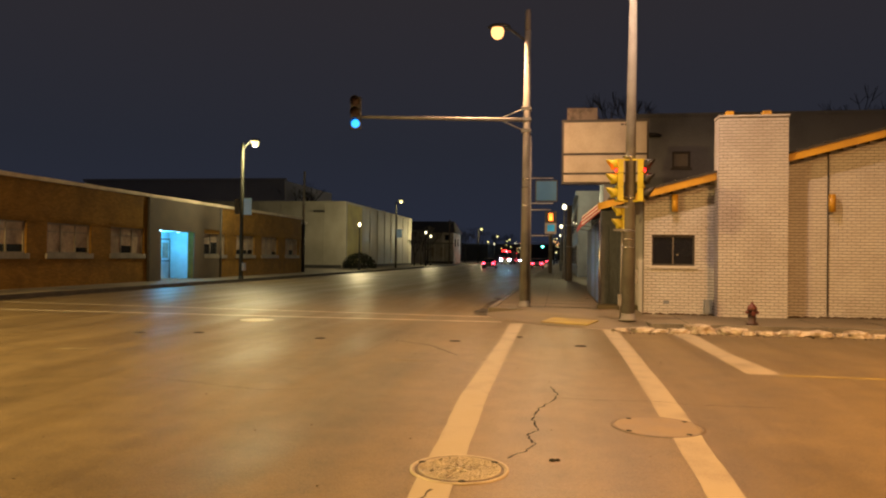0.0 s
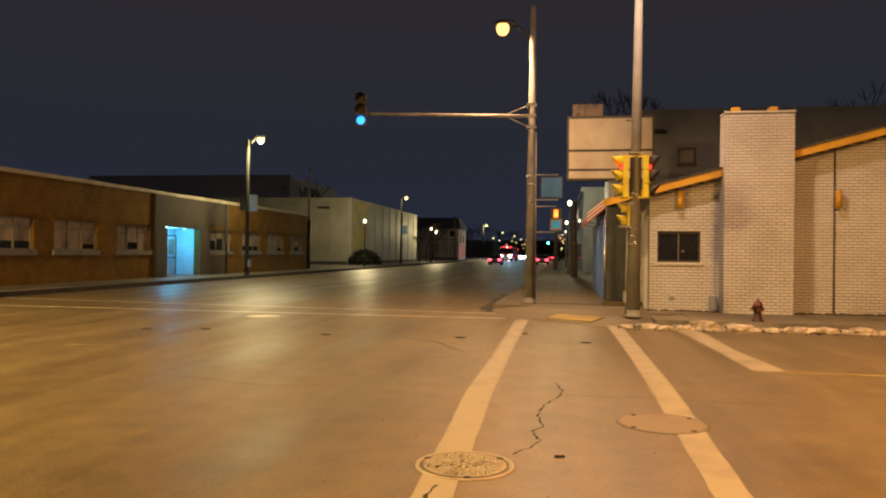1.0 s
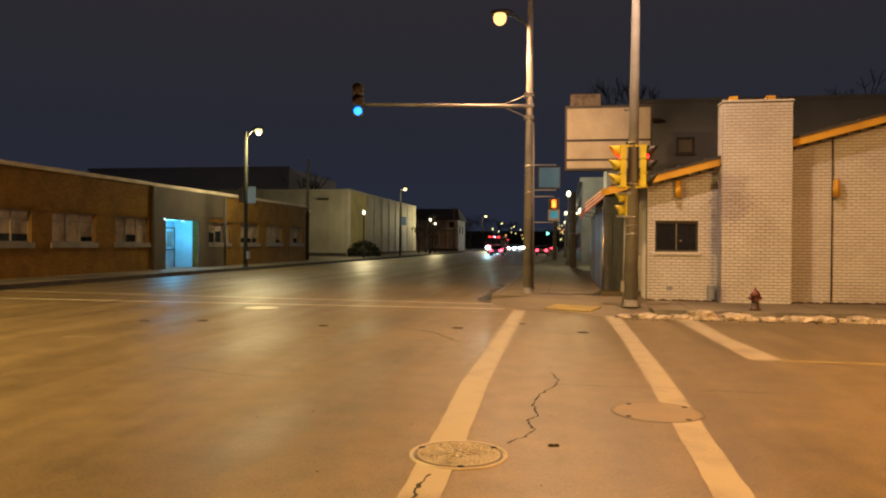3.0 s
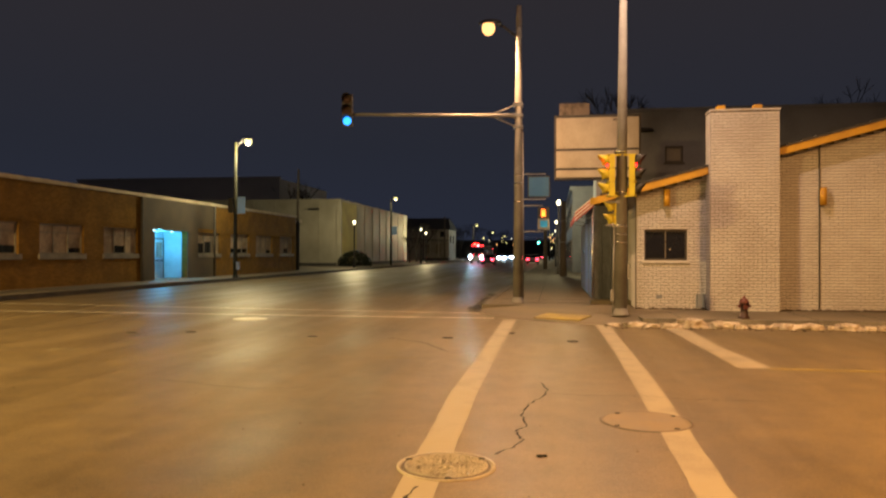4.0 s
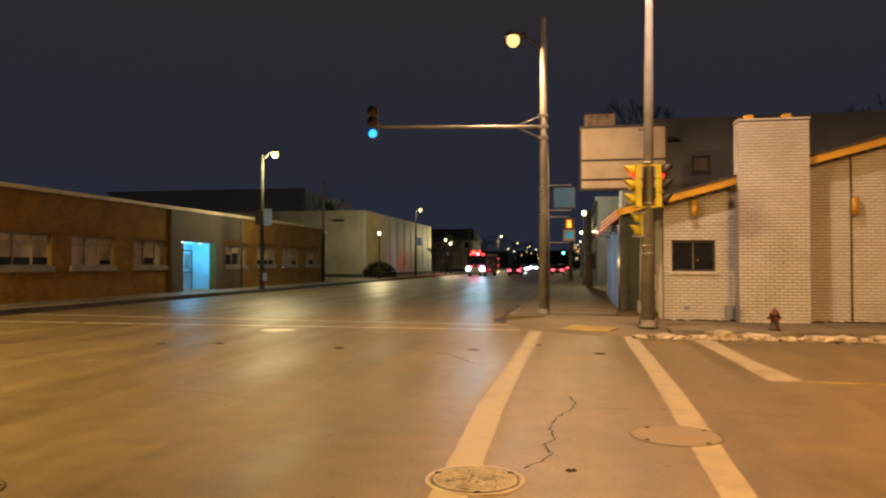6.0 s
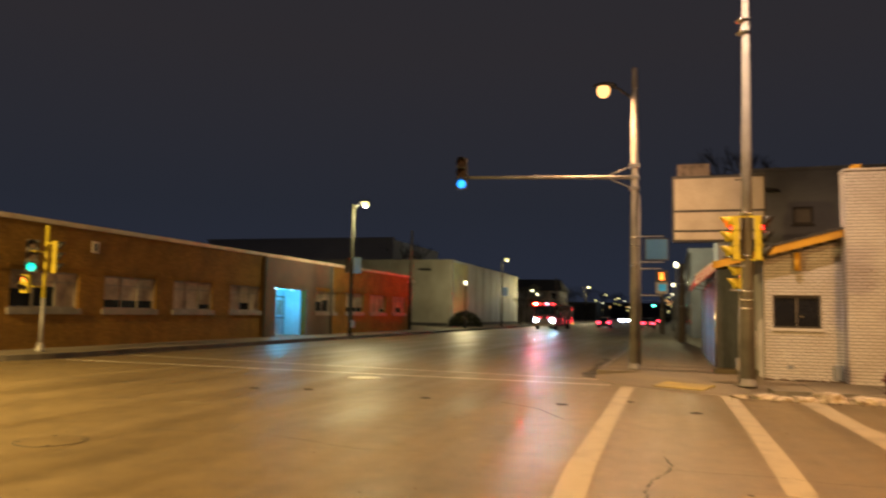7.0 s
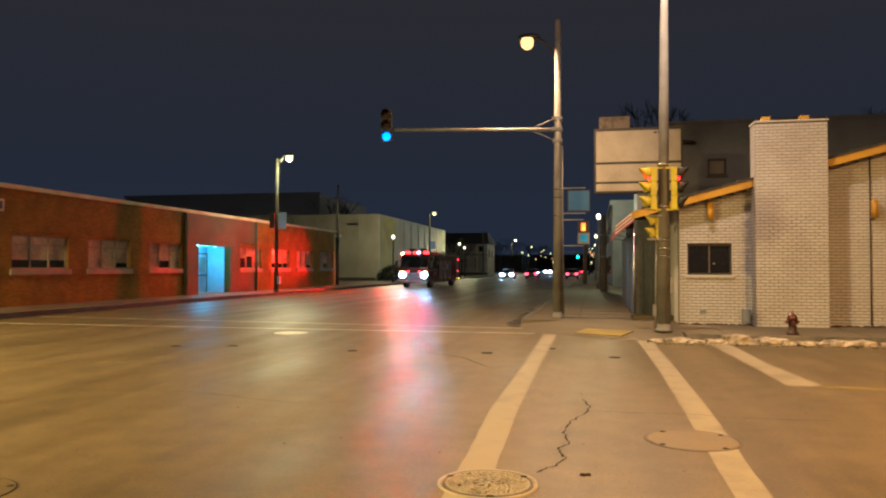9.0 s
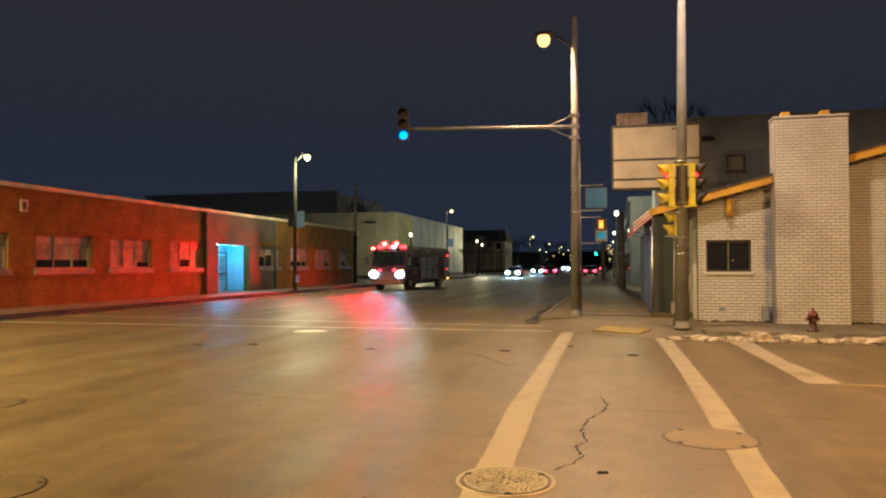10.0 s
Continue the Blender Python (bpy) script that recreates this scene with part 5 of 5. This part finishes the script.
# distant lamps and shop lights low over the street
rnd = random.Random(77)
for i in range(26):
    x, y, z = rnd.choice((-0.3, -0.8, -1.2, -19.5, -20.5)) + rnd.uniform(-0.5, 0.5), rnd.uniform(190, 395), rnd.uniform(2.6, 8.5)
    t = thing("distant_light", (x, y, 0.15), "distant post light glowing far down the street", "street lamp", "distant lights")
    bm = bmesh.new()
    tube(bm, (0, 0, 0), (0, 0, z), 0.12, 0.1, 6)
    part("post", bm, DARK_STEEL, t)
    bm = bmesh.new()
    bmesh.ops.create_icosphere(bm, subdivisions=1, radius=0.22)
    bmesh.ops.translate(bm, verts=bm.verts, vec=(0, 0, z + 0.2))
    part("lens", bm, rnd.choice((LAMP_WARM, LAMP_SODIUM, GLOBE)), t)


# ---- vehicles: they face -y, with the ground below the nose as origin ----
def side_solid(bm, profile, x0, x1):
    """A side outline (y, z) pulled across from x0 to x1."""
    a = [bm.verts.new((x0, y, z)) for y, z in profile]
    b = [bm.verts.new((x1, y, z)) for y, z in profile]
    n = len(profile)
    for i in range(n):
        bm.faces.new((a[i], a[(i + 1) % n], b[(i + 1) % n], b[i]))
    bm.faces.new(a[::-1])
    bm.faces.new(b)


def wheel(parent, x, y, r, width):
    w = new("wheel")
    w.parent = parent
    w.matrix_basis = pose(x, y, r)
    bm = bmesh.new()
    tube(bm, (-width / 2, 0, 0), (width / 2, 0, 0), r, r, 20)
    part("tyre", bm, RUBBER, w, "", 0.03)
    bm = bmesh.new()
    tube(bm, (-width / 2 - 0.012, 0, 0), (width / 2 + 0.012, 0, 0), r * 0.58, r * 0.58, 10)
    for k in range(5):
        a = k * 1.2566
        box(bm, -width / 2 - 0.03, -0.03, 0.06, width / 2 + 0.03, 0.03, r * 0.5, Matrix.Rotation(a, 4, "X"))
    part("rim", bm, CHROME, w)
    return w


def fire_engine():
    t = thing("fire_engine", (-14.3, 46, 0), "red fire engine with flashing red lightbar and bright headlights", "fire engine")
    bm = bmesh.new()
    side_solid(bm, [(0.13, 0.55), (0.13, 1.5), (0.16, 1.62), (0.42, 2.62), (0.62, 2.72), (3.0, 2.72), (3.0, 0.55)], -1.2, 1.2)
    part("cab", bm, ENGINE_RED, t, "", 0.05)
    boxes("white_band", [(-1.206, 0.3, 1.38, 1.206, 2.98, 1.5)], STORE_WHITE, t)
    bm = bmesh.new()
    v = box(bm, -1.08, -0.012, 0, 1.08, 0.012, 0.92)
    for p in v:
        p.co = Vector((p.co.x, 0.10 + p.co.z * 0.30 + p.co.y, 1.68 + p.co.z * 0.95))
    part("windscreen", bm, GLASS_DARK, t, "dark sloping windscreen")
    for s in (-1, 1):
        for a, b in ((0.62, 1.45), (1.65, 2.6)):
            boxes("side_window", [(s * 1.2 - 0.012, a, 1.62, s * 1.2 + 0.012, b, 2.4)], GLASS_DARK, t)
            boxes("door_panel", [(s * 1.2 - 0.02, a - 0.05, 0.65, s * 1.2 + 0.02, b + 0.08, 1.36)], ENGINE_RED, t, "", 0.01)
            boxes("door_handle", [(s * 1.22 - 0.015, b - 0.15, 1.2, s * 1.22 + 0.025, b + 0.02, 1.25)], CHROME, t)
        bm = bmesh.new()
        tube(bm, (s * 1.15, 0.35, 2.2), (s * 1.5, 0.1, 2.15), 0.02, 0.02, 6)
        box(bm, s * 1.5 - 0.11, 0.04, 1.65, s * 1.5 + 0.11, 0.14, 2.2)
        part("mirror", bm, BLACK, t)
        # wide glowing casing and disc stand in for the headlight's glare
        bm = bmesh.new()
        tube(bm, (s * 0.92, 0.03, 1.05), (s * 0.92, -0.30, 1.05), 0.24, 0.21, 18, False)
        rim = [[bm.verts.new((s * 0.92 + r * math.cos(k * math.pi / 9), -0.30, 1.05 + r * math.sin(k * math.pi / 9))) for k in range(18)] for r in (0.21, 0.17)]
        for k in range(18):
            bm.faces.new((rim[0][k], rim[0][(k + 1) % 18], rim[1][(k + 1) % 18], rim[1][k]))
        bm.faces.new([bm.verts.new((s * 0.92 + 0.168 * math.cos(radians(-14 + 208 * k / 14)), -0.30, 1.05 + 0.168 * math.sin(radians(-14 + 208 * k / 14)))) for k in range(15)])
        hl = part("headlight", bm, HEADLIGHT_HALO, t, "bright bluish white headlight")
        # low slot added to shape the beam, toed in to the road's middle
        aim = Matrix.Translation((s * 0.92, 0, 1.05)) @ Matrix.Rotation(radians(9), 4, "Z")
        bm = bmesh.new()
        for b in ((-0.095, -0.34, -0.165, 0.095, 0.12, -0.155), (-0.095, -0.34, -0.062, 0.095, 0.12, -0.052), (-0.095, -0.34, -0.155, -0.085, 0.12, -0.062), (0.085, -0.34, -0.155, 0.095, 0.12, -0.062)):
            box(bm, *b, aim)
        part("light_hood", bm, BLACK, hl)
        bm = bmesh.new()
        box(bm, -0.06, 0.10, -0.150, 0.06, 0.112, -0.105, aim)
        part("reflector", bm, HEADLIGHT, hl)
        boxes("bezel", [(s * 0.92 - 0.27, -0.02, 0.78, s * 0.92 + 0.27, -0.005, 0.81), (s * 0.92 - 0.27, -0.02, 1.29, s * 0.92 + 0.27, -0.005, 1.32)], CHROME, t)
        boxes("marker_light", [(s * 1.02 - 0.12, -0.03, 1.3, s * 1.02 + 0.12, 0.01, 1.36)], AMBER, t)
        boxes("warning_and_fill_light", [(s * 0.5 - 0.09, -0.03, 1.28, s * 0.5 + 0.09, 0.01, 1.38)], BAR_RED, t, "glowing red warning light")
        for k in range(5):
            y0 = 3.25 + k * 1.38
            if k != 3:
                boxes("roller_door", [(s * 1.22 - 0.015, y0, 0.7, s * 1.22 + 0.015, y0 + 1.15, 2.2)], CHROME, t, "", 0.008)
        boxes("side_marker", [(s * 1.235 - 0.02, 9.6, 2.35, s * 1.235 + 0.02, 9.85, 2.45)], BAR_RED, t, "glowing red side light")
        boxes("side_marker", [(s * 1.235 - 0.02, 9.5, 1.3, s * 1.235 + 0.02, 9.65, 1.4)], BAR_RED, t, "glowing red side light")
        boxes("side_marker", [(s * 1.235 - 0.02, 9.7, 0.6, s * 1.235 + 0.02, 9.9, 0.7)], AMBER, t, "glowing amber side light")
        boxes("tail_light", [(s * 1.0 - 0.1, 10.28, 1.0, s * 1.0 + 0.1, 10.33, 1.4)], TAIL_LENS, t)
    boxes("grille", [(-0.55, -0.03, 0.72, 0.55, 0.01, 1.25)], CHROME, t, "", 0.01)
    for k in range(6):
        boxes("grille_slat", [(-0.5, -0.045, 0.77 + k * 0.08, 0.5, -0.032, 0.80 + k * 0.08)], BLACK, t)
    boxes("bumper", [(-1.24, -0.5, 0.42, 1.24, 0.02, 0.70)], CHROME, t, "", 0.04)
    boxes("body", [(-1.2, 3.12, 0.6, 1.2, 10.3, 2.75)], ENGINE_RED, t, "", 0.04)
    boxes("hose_bed", [(-1.0, 3.6, 2.75, 1.0, 10.0, 2.95)], DARK_STEEL, t, "", 0.03)
    boxes("chassis", [(-0.9, 0.2, 0.38, 0.9, 10.0, 0.6)], BLACK, t)
    bm = bmesh.new()
    for z in (2.98, 3.12):
        tube(bm, (-1.05, 3.4, z), (-1.05, 8.3, z), 0.025, 0.025, 6)
    for k in range(12):
        tube(bm, (-1.05, 3.5 + k * 0.42, 2.98), (-1.05, 3.5 + k * 0.42, 3.12), 0.02, 0.02, 6)
    part("ladder", bm, CHROME, t)
    # lightbar with turning reflectors
    bar = new("lightbar")
    bar.parent = t
    boxes("bar_base", [(-1.0, 0.72, 2.73, 1.0, 1.06, 2.80)], BLACK, bar)
    for x0, x1, m in ((-0.98, -0.62, BAR_RED), (-0.24, -0.06, BAR_RED), (0.06, 0.24, BAR_WHITE), (0.62, 0.98, BAR_RED)):
        boxes("bar_lens", [(x0, 0.74, 2.805, x1, 1.04, 2.97)], m, bar, "", 0.015)
    spin = []
    for x in (-0.43, 0.43):
        b = new("beacon")
        b.parent = t
        b.matrix_basis = pose(x, 0.89, 2.985)
        boxes("panel", [(-0.2, -0.062, 0.01, 0.2, -0.05, 0.22)], BEACON_RED, b, "glowing red reflector")
        boxes("backing", [(-0.205, -0.049, 0.0, 0.205, -0.02, 0.23)], BLACK, b)
        boxes("floor_plate", [(-0.219, -0.36, -0.012, 0.219, -0.02, -0.002)], BLACK, b)
        for s in (-1, 1):
            boxes("cheek", [(s * 0.212 - 0.007, -0.34, 0.0, s * 0.212 + 0.007, -0.02, 0.23)], BLACK, b)
        spin.append(b)
    # added hooded panel, aimed to throw red light on the brick wall
    fl = new("warning_and_fill_light")
    fl.parent = t
    fl.matrix_basis = pose(-1.0, 0.5, 2.76, 0, 0, -11)
    boxes("panel", [(-0.09, -0.062, 0.01, 0.09, -0.05, 0.11)], WALL_FILL_RED, fl, "added red panel throwing red on the brick wall")
    boxes("backing", [(-0.1, -0.049, 0.0, 0.1, -0.02, 0.21)], BLACK, fl)
    boxes("hood", [(-0.109, -0.32, 0.115, 0.109, -0.02, 0.125)], BLACK, fl)
    boxes("floor_plate", [(-0.109, -0.48, -0.012, 0.109, -0.02, -0.002)], BLACK, fl)
    for s in (-1, 1):
        boxes("cheek", [(s * 0.102 - 0.007, -0.32, 0.0, s * 0.102 + 0.007, -0.02, 0.21)], BLACK, fl)
    # lamp and hood added on the unseen flank to redden the low wall
    boxes("side_flood", [(-1.262, 2.66, 1.06, -1.25, 2.92, 1.16)], SIDE_RED, t, "added red side lamp reddening the wall")
    boxes("flood_hood", [(-1.50, 2.62, 1.165, -1.205, 2.96, 1.18), (-1.50, 2.61, 1.04, -1.205, 2.62, 1.18), (-1.50, 2.96, 1.04, -1.205, 2.97, 1.18)], BLACK, t)
    wheels = [wheel(t, s * 1.02, y, 0.5, 0.32) for s in (-1, 1) for y in (1.3, 7.95)]
    return t, wheels, spin, fl


def car(paint, label, front_lit, x=0.0, y=0.0, turn=0):
    t = thing("car", (x, y, 0), label, "car", "cars", turn)
    bm = bmesh.new()
    side_solid(bm, [(0.0, 0.35), (0.0, 0.62), (0.25, 0.78), (1.15, 0.92), (4.1, 0.95), (4.45, 0.85), (4.5, 0.4), (4.3, 0.28), (0.2, 0.25)], -0.88, 0.88)
    part("body", bm, paint, t, "", 0.06)
    bm = bmesh.new()
    side_solid(bm, [(1.15, 0.9), (1.95, 1.40), (2.3, 1.45), (3.3, 1.43), (4.1, 0.94)], -0.74, 0.74)
    part("cabin", bm, GLASS_DARK, t, "", 0.05)
    boxes("roof", [(-0.68, 1.95, 1.425, 0.68, 3.35, 1.465)], paint, t, "", 0.02)
    for s in (-1, 1):
        boxes("headlight", [(s * 0.66 - 0.17, -0.02, 0.56, s * 0.66 + 0.17, 0.06, 0.75)], FAR_HEADLIGHT if front_lit else DARK_LENS, t, "", 0.01)
        boxes("tail_light", [(s * 0.66 - 0.17, 4.44, 0.66, s * 0.66 + 0.17, 4.53, 0.84)], DARK_LENS if front_lit else TAIL_LENS, t, "", 0.01)
        boxes("mirror", [(s * 0.95 - 0.08, 1.5, 0.95, s * 0.95 + 0.08, 1.62, 1.1)], paint, t, "", 0.02)
    boxes("bumper", [(-0.86, -0.06, 0.28, 0.86, 0.05, 0.5)], BLACK, t, "", 0.02)
    boxes("bumper", [(-0.86, 4.46, 0.3, 0.86, 4.56, 0.52)], BLACK, t, "", 0.02)
    boxes("number_plate", [(-0.26, 4.561, 0.55, 0.26, 4.57, 0.67)], STORE_WHITE, t)
    return t, [wheel(t, s * 0.8, yy, 0.32, 0.2) for s in (-1, 1) for yy in (0.85, 3.55)]


engine, engine_wheels, beacons, flood = fire_engine()
slow_car, slow_wheels = car(CAR_DARK, "dark sedan with red tail lights lit in the traffic lane", False)
oncoming, oncoming_wheels = car(CAR_SILVER, "silver sedan approaching with bright headlights", True)
second, second_wheels = car(CAR_DARK, "dark sedan approaching with bright headlights", True)
car(CAR_SILVER, "silver sedan parked by the kerb with red tail lights lit", False, -3.1, 112.6, 180)
car(CAR_DARK, "dark sedan standing far up the lane with red tail lights", False, -5.6, 152, 180)
car(CAR_SILVER, "silver sedan waiting far up the street with headlights on", True, -12.2, 198)
car(CAR_DARK, "dark sedan waiting far up the street with headlights on", True, -9.0, 214)
car(CAR_SILVER, "silver sedan waiting far up the street with headlights on", True, -6.2, 246)
car(CAR_DARK, "dark sedan standing far up the lane with red tail lights", False, -3.4, 178, 180)
car(CAR_DARK, "dark sedan waiting far up the street with headlights on", True, -5.2, 262)
car(CAR_SILVER, "silver sedan standing far up the lane with red tail lights", False, -3.2, 205, 180)


def course(points, t):
    """Place on a path of (seconds, x, y), eased between its points."""
    for (ta, xa, ya), (tb, xb, yb) in zip(points, points[1:]):
        if t <= tb:
            k = (t - ta) / (tb - ta)
            return xa + (xb - xa) * k, ya + (yb - ya) * k
    return points[-1][1:]


def drive(body, wheels, points, radius, turn=0):
    rows, rolled = [], []
    last, angle = None, 0.0
    for i in range(301):
        t = i / 30
        x, y = course(points, t)
        if last is not None:
            angle += math.degrees(math.hypot(x - last[0], y - last[1]) / radius)
        last = (x, y)
        if i % 5 == 0:
            rows.append((t, pose(x, y, 0, 0, 0, turn)))
        rolled.append((t, angle))
    walk(body, rows)
    for w in wheels:
        at = w.matrix_basis.translation.copy()
        walk(w, [(t, pose(*at, a, 0, 0)) for t, a in rolled])


def motions():
    # the added red panel is tipped up, off the walls, until the engine nears
    at = flood.matrix_basis.translation.copy()
    walk(flood, [(0, pose(*at, -86, 0, -11)), (6.0, pose(*at, -86, 0, -11)), (6.4, pose(*at, -40, 0, -11)), (6.8, pose(*at, -8, 0, -11)), (8.0, pose(*at, -6, 0, -11)), (8.8, pose(*at, 6, 0, -11)), (10, pose(*at, 7, 0, -11))])
    drive(engine, engine_wheels, [(0, -11.5, 160), (2.5, -12.0, 133), (4.5, -12.3, 110), (6.5, -13.3, 87), (8, -13.8, 69.5), (9, -14.3, 57.6), (10, -14.4, 46)], 0.5, -4)
    drive(slow_car, slow_wheels, [(0, -9.5, 104.5), (6.5, -8.8, 106), (10, -8.8, 112)], 0.32, 180)
    drive(oncoming, oncoming_wheels, [(0, -11.6, 168), (5, -11.5, 162), (6.5, -11.3, 146), (8, -11.8, 114), (10, -12.4, 93)], 0.32)
    drive(second, second_wheels, [(0, -11.2, 230), (6.5, -11.2, 205), (8, -11.3, 172), (10, -11.9, 120)], 0.32)
    for k, b in enumerate(beacons):
        at = b.matrix_basis.translation.copy()
        sign = 1 if k else -1
        walk(b, [(i / 30, pose(*at, 0, 0, -8 + sign * 360 * (i / 30 - 10) / 0.66)) for i in range(301)])


# ---- white bricks of the corner building, laid one by one ----
def brick_mesh(length):
    bm = bmesh.new()
    box(bm, 0.005, -0.014, 0.006, length - 0.005, 0.0, 0.073)
    for v in bm.verts:
        if v.co.y < -0.007:
            v.co.x += 0.003 if v.co.x < length / 2 else -0.003
            v.co.z += 0.003 if v.co.z < 0.04 else -0.003
    bmesh.ops.recalc_face_normals(bm, faces=bm.faces)
    me = bpy.data.meshes.new("brick")
    bm.to_mesh(me)
    bm.free()
    me.materials.append(WHITE_BRICK)
    return me


COURSE, LONG = 0.08, 0.215
BRICKS = {}


def lay(parent, x0, x1, z0, z1, y, top=None, limit=300, turn=0):
    """Bricks in running bond on a face towards -y, from x0 to x1; top: the height of the wall at x."""
    rnd = random.Random(int(x0 * 100))
    made, rest = 0, bmesh.new()
    row, z = round(z0 / COURSE), z0
    while z + COURSE <= z1 + 0.001:
        x = x0
        line = math.floor((x0 - 2.3) / LONG) * LONG + 2.3 - (LONG / 2 if row % 2 else 0)
        while x < x1 - 0.03:
            while line < x + 0.03:
                line += LONG
            length = round(min(line, x1) - x, 3)
            if length > 0.04 and (top is None or z + COURSE < top(x) - 0.02):
                push = rnd.uniform(-0.002, 0.002)
                if made < limit:
                    key = length
                    if key not in BRICKS:
                        BRICKS[key] = brick_mesh(length)
                    ob = new("brick", BRICKS[key])
                    ob.parent = parent
                    ob.location = (x, y + push, z)
                    made += 1
                else:
                    box(rest, x + 0.005, y - 0.014 + push, z + 0.006, x + length - 0.005, y, z + 0.073)
            x += length
        z += COURSE
        row += 1
    if len(rest.verts):
        part("brick_field", rest, WHITE_BRICK, parent)["kind"] = "stuff"
    else:
        rest.free()


lay(under_wall, 2.3, 4.13, 0, 1.28, FY)
lay(west_wall, 2.3, 2.52, 1.28, 2.16, FY)
lay(mid_wall, 3.63, 4.13, 1.28, 2.16, FY)
lay(over_wall, 2.3, 4.13, 2.16, 3.6, FY, gable)
lay(chimney, 4.13, 5.85, 0, 5.24, 19.96)
lay(east_wall, 5.87, 15.0, 0, 6.8, FY, gable)
# the chimney's flank
bm = bmesh.new()
for k in range(65):
    for i, (a, b) in enumerate(((19.965, 20.25), (20.26, 20.495)) if k % 2 else ((19.965, 20.12), (20.13, 20.41), (20.42, 20.495))):
        box(bm, 4.12, a, k * COURSE + 0.005, 4.13, b, k * COURSE + 0.074)
part("brick_field", bm, WHITE_BRICK, chimney)["kind"] = "stuff"

motions()
